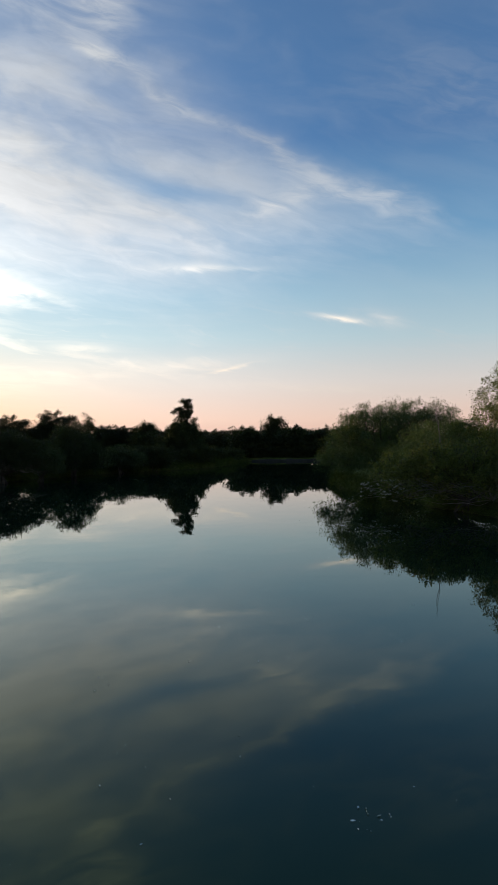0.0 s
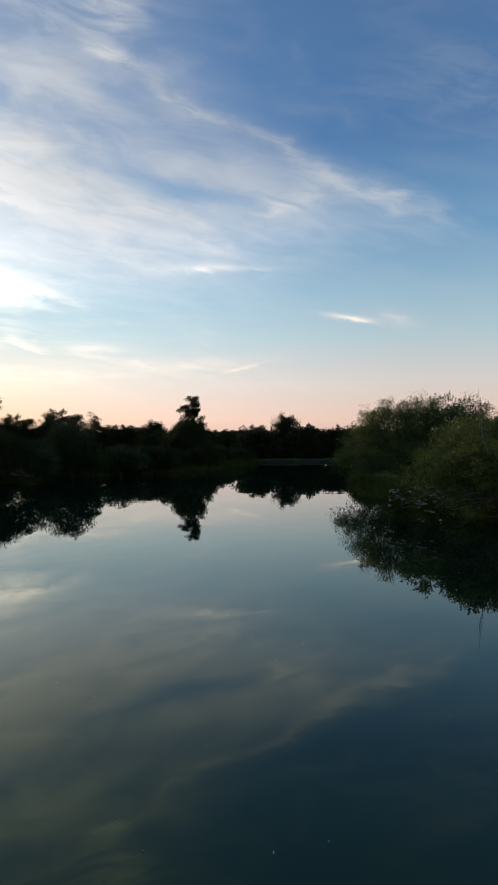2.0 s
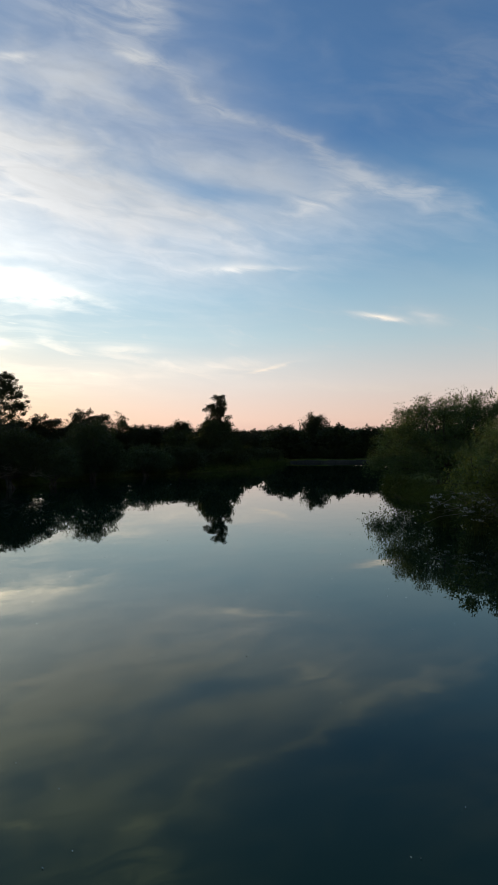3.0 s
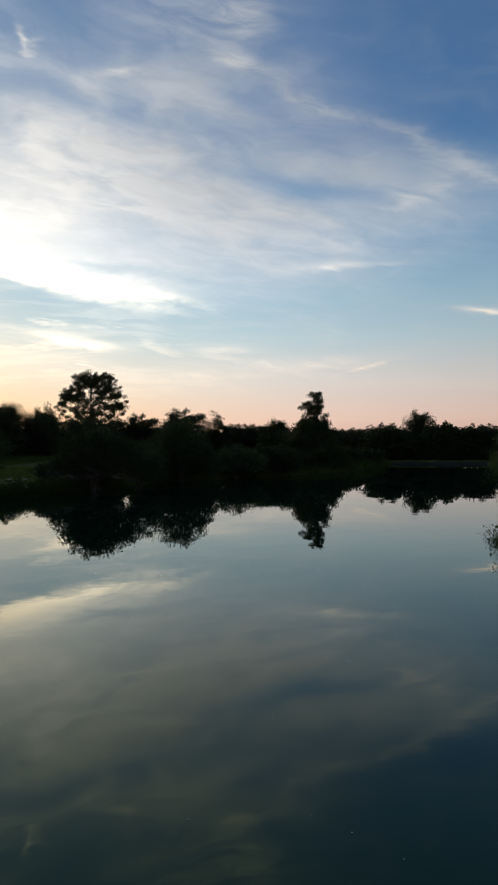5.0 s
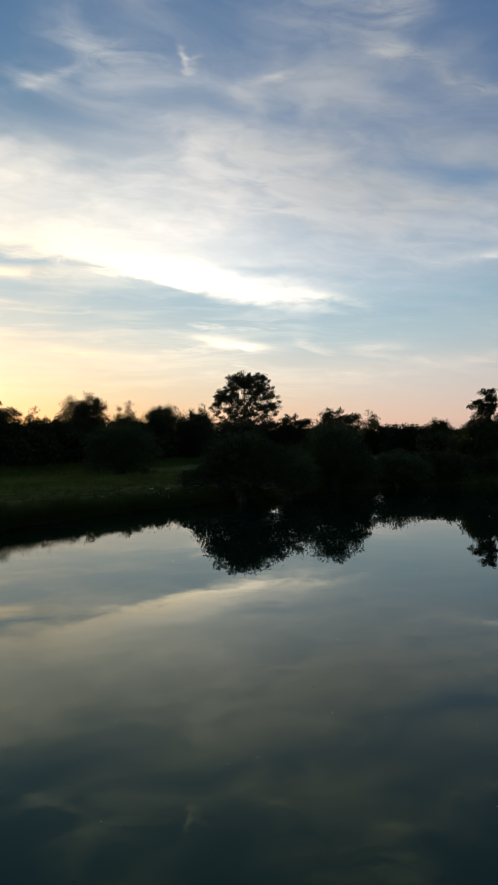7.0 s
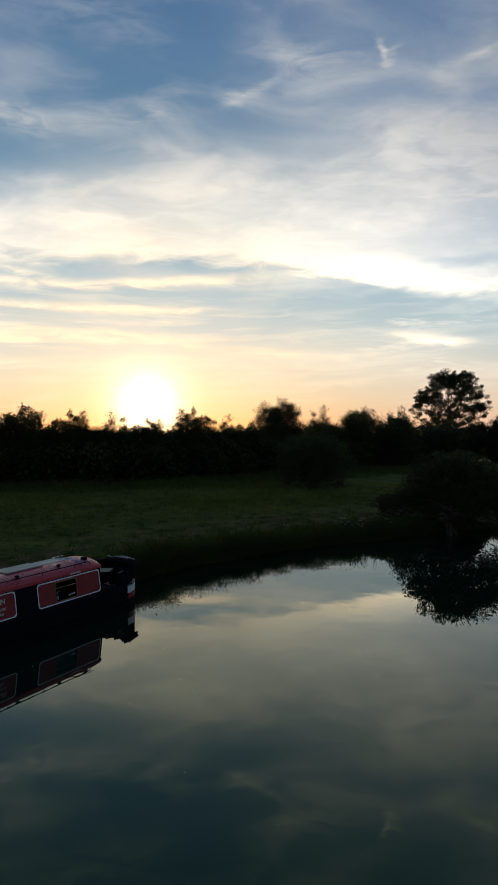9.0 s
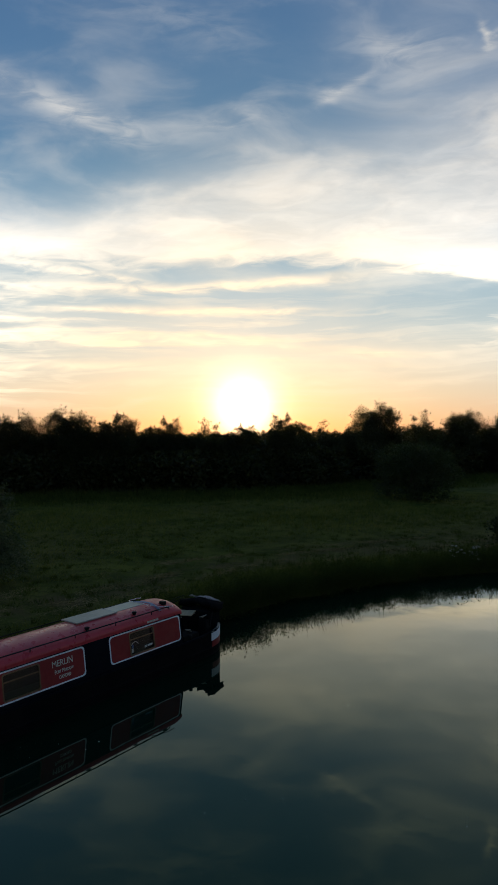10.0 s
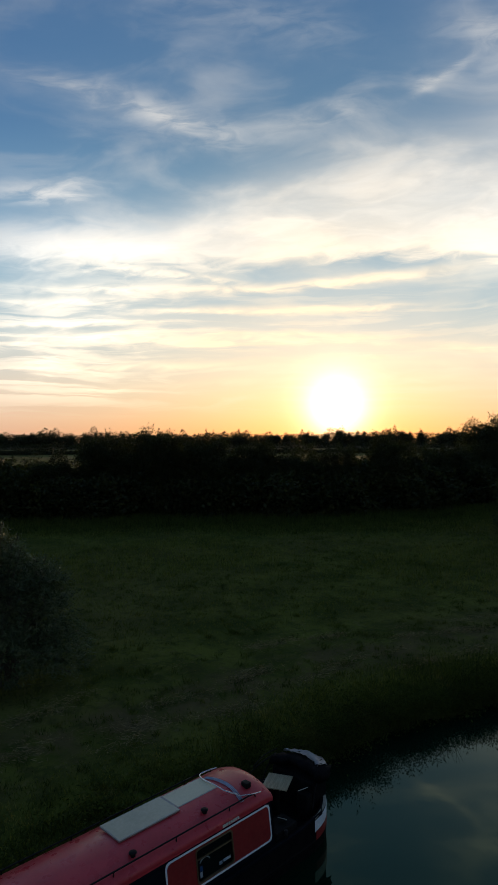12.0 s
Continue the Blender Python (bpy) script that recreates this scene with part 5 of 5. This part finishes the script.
def build_boat():
    boat = empty("narrowboat", (-24.12, 33.22, 0), 105.3, "red and dark blue narrowboat moored at the grassy bank", "boat")
    line = plan_outline()
    n = len(line)
    # hull: a loft of outlines, with the inside of the well deck
    bm = bmesh.new()
    levels = [(0.90, -0.55, 0), (0.985, -0.05, 0), (1.0, 0.18, 0), (1.012, 0.20, 0), (1.012, 0.25, 0), (1.0, 0.27, 0), (1.0, None, 0), (1.0, None, 0.10), (1.0, 0.42, 0.12)]
    rows = []
    for grow, z, inset in levels:
        row = []
        for s, y in line:
            zz = sheer(s) if z is None else z
            k = max(0.0, 1 - inset / max(half_beam(s), 0.3)) if inset else 1.0
            ss = s - inset * (1 if s > 3.7 else -1 if s < -7.6 else 0) * abs((s - (3.7 if s > 3.7 else -7.6)) / 1.4)
            row.append(bm.verts.new((ss, y * grow * k, zz)))
        rows.append(row)
    for a, b in zip(rows, rows[1:]):
        for i in range(n):
            bm.faces.new((a[i], a[(i + 1) % n], b[(i + 1) % n], b[i]))
    bm.faces.new(rows[0]), bm.faces.new(rows[-1])
    part("hull", bm, BLACK, boat, "black steel hull")

    def hull_strip(name, s0, s1, f0, f1, mat, label, side=-1, out=0.012):
        """A painted band round the hull between two shares of the height from the water to the gunwale."""
        b = bmesh.new()
        ks = [s0 + (s1 - s0) * i / 16 for i in range(17)]
        lo = [b.verts.new((s, side * (half_beam(s) + out), sheer(s) * f0)) for s in ks]
        hi = [b.verts.new((s, side * (half_beam(s) + out), sheer(s) * f1)) for s in ks]
        lo2 = [b.verts.new((s, side * (half_beam(s) - 0.02), sheer(s) * f0)) for s in ks]
        hi2 = [b.verts.new((s, side * (half_beam(s) - 0.02), sheer(s) * f1)) for s in ks]
        for i in range(16):
            for p, q in ((lo, hi), (hi, hi2), (hi2, lo2), (lo2, lo)):
                b.faces.new((p[i], p[i + 1], q[i + 1], q[i]))
        part(name, b, mat, boat, label)

    for side in (-1, 1):
        hull_strip("stern_flash", 4.0, STERN - 0.03, 0.62, 0.95, WHITE, "white painted flash round the stern", side)
        hull_strip("stern_band", 4.05, STERN - 0.03, 0.34, 0.60, RED, "red painted band round the stern", side)
        hull_strip("rubbing_strake", -7.5, STERN - 0.04, 0.95, 1.03, NAVY, "dark gunwale moulding", side, 0.02)
    # cream rim on the stern deck's edge
    bm = bmesh.new()
    ks = [i for i, (s, y) in enumerate(line) if s > 3.9]
    prev = None
    for i in ks:
        s, y = line[i]
        c = Vector((3.7, 0, 0))
        inw = (Vector((s, y, 0)) - c) * 0.945 + c
        pair = [bm.verts.new((s, y, sheer(s) + 0.012)), bm.verts.new((inw.x, inw.y, sheer(s) + 0.012)), bm.verts.new((inw.x, inw.y, sheer(s) - 0.02)), bm.verts.new((s, y, sheer(s) - 0.02))]
        if prev:
            for a in range(4):
                bm.faces.new((prev[a], pair[a], pair[(a + 1) % 4], prev[(a + 1) % 4]))
        prev = pair
    part("stern_rim", bm, RIMPAINT, boat, "cream painted stern rim")

    # cabin sides round the window openings
    wins = [(0.68, 1.61), (-3.23, -2.25)]
    wz0, wz1 = 0.87, 1.46
    bm = bmesh.new()
    cuts = [(FRONT, wins[1][0]), (wins[1][1], wins[0][0]), (wins[0][1], REAR)]
    for a, b in cuts:
        cabin_piece(bm, a, b, 0.42, CABIN_TOP, -0.04, 0.0)
    for a, b in wins:
        cabin_piece(bm, a, b, 0.42, wz0, -0.04, 0.0)
        cabin_piece(bm, a, b, wz1, CABIN_TOP, -0.04, 0.0)
    cabin_piece(bm, FRONT, REAR, 0.42, CABIN_TOP, -0.04, 0.0, 1)
    for s in (FRONT, REAR - 0.04):
        vs = [bm.verts.new((s + d, y * w, z)) for d in (0, 0.04) for y, w, z in ((-1, side_y(0.42), 0.42), (1, side_y(0.42), 0.42), (1, TOP_HALF, CABIN_TOP), (0.5, 0.8, roof_z(0.4) - 0.03), (-0.5, 0.8, roof_z(0.4) - 0.03), (-1, TOP_HALF, CABIN_TOP))]
        bm.faces.new(vs[:6]), bm.faces.new(vs[6:])
        for i in range(6):
            j = (i + 1) % 6
            bm.faces.new((vs[i], vs[j], vs[6 + j], vs[6 + i]))
    part("cabin", bm, NAVY, boat, "dark blue cabin sides")
    bm = bmesh.new()
    box(bm, (FRONT + 0.1, -0.86, 0.44), (REAR - 0.1, 0.86, 0.50))
    box(bm, (FRONT + 0.1, 0.40, 0.50), (REAR - 0.1, 0.78, 1.30))
    part("cabin_interior", bm, PANELLING, boat, "wooden cabin fittings behind the windows, darkened as an unlit interior")
    bm = bmesh.new()
    cabin_piece(bm, FRONT, REAR + 0.01, 1.565, CABIN_TOP - 0.01, 0.0, 0.006)
    cabin_piece(bm, FRONT, REAR + 0.01, 1.565, CABIN_TOP - 0.01, 0.0, 0.006, 1)
    part("cant_rail", bm, ROOFRED, boat, "red band below the roof edge")

    # roof
    bm = bmesh.new()
    ks = [FRONT - 0.04, FRONT + 0.1] + [FRONT + 0.1 + i * (REAR - FRONT) / 12 for i in range(1, 12)] + [REAR - 0.25, REAR - 0.08, REAR + 0.02, REAR + 0.05]
    prof = [-0.816, -0.815, -0.80, -0.76, -0.68, -0.55, -0.4, -0.2, 0, 0.2, 0.4, 0.55, 0.68, 0.76, 0.80, 0.815, 0.816]
    edge = {0.816: 1.585, 0.815: 1.655, 0.80: 1.695, 0.76: 1.735, 0.68: 1.775}
    grid = []
    for s in ks:
        drop = 0.05 * max(0.0, (s - (REAR - 0.25)) / 0.3) ** 2
        grid.append([bm.verts.new((s, y, edge.get(abs(y), roof_z(y)) - drop)) for y in prof])
    under = [[bm.verts.new((s, y * 0.975, min(edge.get(abs(y), roof_z(y)), 1.93) - 0.05)) for y in prof] for s in ks]
    for g in (grid, under):
        for a, b in zip(g, g[1:]):
            for i in range(len(prof) - 1):
                bm.faces.new((a[i], a[i + 1], b[i + 1], b[i]))
    for i in range(len(prof) - 1):
        bm.faces.new((grid[0][i], grid[0][i + 1], under[0][i + 1], under[0][i]))
        bm.faces.new((grid[-1][i], grid[-1][i + 1], under[-1][i + 1], under[-1][i]))
    for j in range(len(ks) - 1):
        for i in (0, -1):
            bm.faces.new((grid[j][i], grid[j + 1][i], under[j + 1][i], under[j][i]))
    part("roof", bm, ROOFRED, boat, "weathered red cambered roof", True)

    # the two red panels with their white borders
    for (s0, s1), (w0, w1) in (((-0.05, 2.72), wins[0]), ((-6.3, -0.88), wins[1])):
        bm = bmesh.new()
        z0, z1, c = 0.80, 1.54, 0.085
        o = notched(s0, s1, z0, z1, c)
        cabin_poly(bm, [(s0 + c, z0), (w0, z0), (w0, z1), (s0 + c, z1), o[8], o[9], o[10], o[11]], 0.0, 0.007)
        cabin_poly(bm, [(w1, z0), (s1 - c, z0), o[2], o[3], o[4], o[5], (s1 - c, z1), (w1, z1)], 0.0, 0.007)
        cabin_poly(bm, [(w0, z0), (w1, z0), (w1, wz0), (w0, wz0)], 0.0, 0.007)
        cabin_poly(bm, [(w0, wz1), (w1, wz1), (w1, z1), (w0, z1)], 0.0, 0.007)
        panel = part("side_panel", bm, RED, boat, "red painted side panel")
        bm = bmesh.new()
        ring(bm, notched(s0, s1, z0, z1, c), notched(s0 + 0.035, s1 - 0.035, z0 + 0.035, z1 - 0.035, c), 0.003, 0.012)
        part("border", bm, WHITE, panel, "white coach line border with notched corners")
        if s0 < -1:
            lettering("MERLIN", -1.575, 1.25, 0.61, 0.15, panel, CREAM)
            lettering("Port Meadow", -1.54, 1.08, 0.56, 0.095, panel, CREAM)
            lettering("OXFORD", -1.53, 0.94, 0.35, 0.085, panel, CREAM)
        else:
            for k in range(7):
                bm = bmesh.new()
                cabin_piece(bm, 1.42 + k * 0.062 - (0.03 if k == 0 else 0), 1.465 + k * 0.062, 1.590, 1.640, 0.016, 0.024)
                part("number_bar", bm, CREAM, panel, "pale registration mark")
    for w0, w1 in wins:
        bm = bmesh.new()
        cc = 0.05
        ring(bm, notched(w0 - 0.016, w1 + 0.016, wz0 - 0.016, wz1 + 0.016, cc), notched(w0 + 0.01, w1 - 0.01, wz0 + 0.01, wz1 - 0.01, cc), -0.02, 0.02)
        window = part("window", bm, BRASS, boat, "bronze framed cabin window")
        bm = bmesh.new()
        cabin_piece(bm, w0, w1, 1.265, 1.290, -0.02, 0.012)
        part("transom", bm, BRASS, window)
        for a, b, o in ((wz0 + 0.005, 1.265, -0.012), (1.29, wz1 - 0.005, 0.0)):
            bm = bmesh.new()
            cabin_piece(bm, w0 + 0.004, w1 - 0.004, a, b, o - 0.004, o)
            part("pane", bm, GLASS, window)
        if w0 > 0:
            for a, b, c, d, m, lab in ((0.76, 0.82, 0.92, 1.02, WHITE, "white card in the window"), (0.77, 0.83, 1.03, 1.12, BLUE, "blue card in the window"),
                                       (1.25, 1.33, 0.94, 1.00, WHITE, "white sticker"), (1.36, 1.55, 0.955, 1.005, WHITE, "pale plate in the window")):
                bm = bmesh.new()
                cabin_piece(bm, a, b, c, d, -0.026, -0.022)
                part("window_card", bm, m, window, lab)
            arc = [(1.02 + 0.14 * math.cos(q), -0.70, 1.0 + 0.13 * math.sin(q)) for q in [math.pi * (0.15 + 0.07 * i) for i in range(11)]]
            tube_part("wheel_rim", arc, 0.012, WHITE, window, "pale wheel rim behind the glass")

    # hand rails along the roof
    for y in (-0.71, 0.71):
        zz = roof_z(y) + 0.085
        rail = tube_part("hand_rail", [(FRONT, y, zz), (-3, y, zz), (0, y, zz), (2.25, y, zz), (2.38, y, zz - 0.02), (2.44, y, zz - 0.10)], 0.016, IRON, boat, "thin black roof hand rail")
        for s in (-6.45, -5.1, -3.75, -2.4, -1.06, 0.31, 1.68):
            tube_part("post", [(s, y, zz), (s, y, zz - 0.10)], 0.013, IRON, rail)
    # solar panels on low brackets
    for s0, s1, y0, y1, z, mat, lab in ((-0.62, 0.80, -0.22, 0.45, 1.955, SOLAR, "grey framed solar panel"), (0.84, 1.93, -0.10, 0.46, 1.925, SOLARPALE, "solar panel with reflected sky in its cream colour")):
        bm = bmesh.new()
        box(bm, (s0, y0, z - 0.035), (s1, y1, z), 0.004)
        pan = part("solar_panel", bm, ALU, boat, lab)
        bm = bmesh.new()
        box(bm, (s0 + 0.025, y0 + 0.025, z - 0.01), (s1 - 0.025, y1 - 0.025, z + 0.003))
        part("solar_glass", bm, mat, pan)
        for s in (s0 + 0.15, s1 - 0.15):
            for y in (y0 + 0.06, y1 - 0.06):
                bm = bmesh.new()
                box(bm, (s - 0.02, y - 0.02, roof_z(y) - 0.01), (s + 0.02, y + 0.02, z - 0.03))
                part("bracket", bm, ALU, pan)
    # mushroom vents
    for s, y in ((1.19, -0.50), (-0.56, -0.56), (-3.0, -0.05), (-2.6, 0.5), (-5.0, -0.5)):
        bm = bmesh.new()
        z = roof_z(y)
        bmesh.ops.create_cone(bm, cap_ends=True, segments=16, radius1=0.05, radius2=0.045, depth=0.06, matrix=Matrix.Translation((s, y, z + 0.02)))
        bmesh.ops.create_uvsphere(bm, u_segments=16, v_segments=8, radius=0.075, matrix=Matrix.LocRotScale((s, y, z + 0.055), None, (1, 1, 0.42)))
        part("roof_vent", bm, IRON, boat, "black mushroom roof vent", True)
    bm = bmesh.new()
    box(bm, (2.36, -0.52, roof_z(0.5) + 0.0), (2.50, -0.34, roof_z(0.45) + 0.10), 0.02)
    part("horn", bm, IRON, boat, "black horn box on the roof")
    # steel hoop folded flat on the roof, and rope beside it
    hz = [(2.42, 0.50), (2.15, 0.55), (1.95, 0.53), (1.86, 0.30), (1.86, -0.05), (1.90, -0.35), (2.0, -0.62)]
    tube_part("hoop", rounded([(s, y, max(roof_z(y) + 0.05, 1.93)) for s, y in hz]), 0.014, CHROME, boat, "bent steel tube lying across the roof")
    tube_part("hoop_arm", rounded([(2.0, -0.62, 1.90), (2.3, -0.75, 1.87), (2.52, -0.78, 1.85)]), 0.012, CHROME, boat, "bent steel tube")
    for k in range(3):
        d = 0.035 * k
        tube_part("rope", rounded([(1.98 + d, 0.42, roof_z(0.42) + 0.02), (2.05 + d, 0.1, roof_z(0.1) + 0.015), (2.08 + d, -0.3, roof_z(0.3) + 0.015), (2.02 + d, -0.7, roof_z(0.7) + 0.03)]), 0.011, ROPE, boat, "pale rope across the roof")

    # stern deck: lockers, slatted table, folded hood, tiller
    bm = bmesh.new()
    box(bm, (2.86, -0.90, 0.43), (3.55, -0.45, 0.84), 0.02)
    part("locker", bm, DECK, boat, "dark deck locker")
    bm = bmesh.new()
    box(bm, (2.86, 0.45, 0.43), (4.2, 0.90, 0.88), 0.02)
    part("locker", bm, DECK, boat, "dark deck locker")
    table = new("slatted_table")
    table.parent = boat
    table.matrix_basis = pose(3.96, 0.06, 1.19, 0, 0, 28)
    for k in range(9):
        bm = bmesh.new()
        box(bm, (-0.33, -0.30 + k * 0.067, -0.012), (0.33, -0.30 + k * 0.067 + 0.060, 0.012), 0.003)
        part("slat", bm, TIMBER, table)
    bm = bmesh.new()
    box(bm, (-0.04, -0.04, -0.76), (0.04, 0.04, -0.013), 0.005)
    box(bm, (-0.24, -0.28, -0.040), (-0.18, 0.28, -0.0125))
    box(bm, (0.18, -0.28, -0.040), (0.24, 0.28, -0.0125))
    part("pedestal", bm, IRON, table, "dark table leg")
    hood = new("folded_hood")
    hood.parent = boat
    bm = bmesh.new()
    rng = rng_of(5)
    cols = 15
    loops = []
    for i in range(cols):
        t = i / (cols - 1)
        y = 0.62 - 1.36 * t
        s = 4.62 + 0.26 * math.sin(t * math.pi) + 0.05 * rng.normal()
        z = 1.37 + 0.03 * rng.normal()
        loop = []
        for k in range(12):
            w = 2 * math.pi * k / 12
            r = 1 + 0.12 * rng.normal()
            loop.append(bm.verts.new((s + 0.30 * r * math.cos(w), y, z + 0.12 * r * (math.sin(w) if math.sin(w) < 0 else math.sin(w) ** 0.5) - 0.05 * math.cos(w))))
        loops.append(loop)
    for a, b in zip(loops, loops[1:]):
        for k in range(12):
            bm.faces.new((a[k], a[(k + 1) % 12], b[(k + 1) % 12], b[k]))
    bm.faces.new(loops[0]), bm.faces.new(loops[-1])
    part("hood_cloth", bm, CANVAS, hood, "bundled black canvas hood", True)
    bm = bmesh.new()
    sheet = []
    for i in range(15):
        t = i / 14
        y = 0.50 - 1.10 * t
        row = []
        for k in range(9):
            q = k / 8
            s = 4.72 + 0.22 * math.sin(t * math.pi) + (q - 0.2) * 0.42
            row.append(bm.verts.new((s, y, 1.525 - 0.26 * max(0, q - 0.4) ** 1.3 + 0.022 * math.sin(7 * t + 9 * q) + 0.018 * rng.normal())))
        sheet.append(row)
    for a, b in zip(sheet, sheet[1:]):
        for k in range(8):
            bm.faces.new((a[k], a[k + 1], b[k + 1], b[k]))
    bmesh.ops.solidify(bm, geom=bm.faces[:], thickness=0.008)
    part("sheet", bm, SHEET, hood, "crumpled grey plastic sheet", True)
    for y0 in (-0.80, 0.80):
        tube_part("hood_bar", rounded([(4.2, y0, 0.78), (4.35, y0 * 0.95, 1.15), (4.6, y0 * 0.85, 1.42)]), 0.014, IRON, hood)
    tube_part("hood_bow", rounded([(3.35, 0.60, 1.25), (3.9, 0.62, 1.42), (4.5, 0.60, 1.50)]), 0.014, IRON, hood, "thin black hood bow")
    tube_part("hood_bow", rounded([(3.75, 0.66, 1.40), (4.15, 0.70, 1.52), (4.6, 0.66, 1.56)]), 0.012, IRON, hood, "thin dark hood bow")
    bm = bmesh.new()
    box(bm, (4.42, -0.62, 0.43), (4.95, 0.66, 1.22), 0.05)
    part("seat_box", bm, CANVAS, boat, "black covered seat below the folded hood")
    tube_part("tiller", rounded([(5.22, 0, 0.25), (5.20, 0, 0.85), (5.02, 0, 1.0), (4.5, 0.02, 1.08), (4.1, 0.05, 1.10)]), 0.022, CHROME, boat, "curved steel tiller")
    tube_part("fender_loop", rounded([(5.17, -0.12, 0.66), (5.26, -0.14, 0.55), (5.27, -0.05, 0.42), (5.19, 0.02, 0.50)]), 0.014, IRON, boat, "rope loop at the stern")
    bm = bmesh.new()
    cloth = [[bm.verts.new((3.50 + 0.02 * i + 0.01 * math.sin(3 * j), 0.60 - 0.015 * j + 0.01 * math.sin(2 * i), 1.26 - 0.06 * j)) for i in range(5)] for j in range(5)]
    for a, b in zip(cloth, cloth[1:]):
        for k in range(4):
            bm.faces.new((a[k], a[k + 1], b[k + 1], b[k]))
    bmesh.ops.solidify(bm, geom=bm.faces[:], thickness=0.012)
    part("cloth", bm, ROPE, boat, "pale blue cloth hung over the hood bow", True)
    for s, y, z, t in ((3.30, -0.70, 0.845, 20), (4.28, -0.45, 1.02, 75)):
        bm = bmesh.new()
        m = pose(s, y, z + 0.06, 0, 35, t)
        vs = [bm.verts.new(m @ Vector(p)) for p in ((-0.10, -0.08, 0), (0.12, -0.06, 0), (0.0, 0.13, 0))]
        vt = [bm.verts.new(m @ Vector((p[0], p[1], 0.012))) for p in ((-0.10, -0.08, 0), (0.12, -0.06, 0), (0.0, 0.13, 0))]
        bm.faces.new(vs), bm.faces.new(vt)
        for i in range(3):
            bm.faces.new((vs[i], vs[(i + 1) % 3], vt[(i + 1) % 3], vt[i]))
        part("flap", bm, CREAM, boat, "pale folded flap")
    bm = bmesh.new()
    box(bm, (4.22, -0.62, 0.43), (4.40, -0.30, 1.0), 0.02)
    part("engine_box", bm, IRON, boat, "black control box on the stern deck")
    # side bollard and mooring line to the bank
    for s in (3.1,):
        bm = bmesh.new()
        bmesh.ops.create_cone(bm, cap_ends=True, segments=14, radius1=0.035, radius2=0.045, depth=0.16, matrix=Matrix.Translation((s, -0.97, sheer(s) + 0.07)))
        part("bollard", bm, IRON, boat, "", True)


build_boat()

right_bank()
left_bank()
unseen_hedge()
far_trees()
far_woods()
quay()
grasses()
floating_bits()
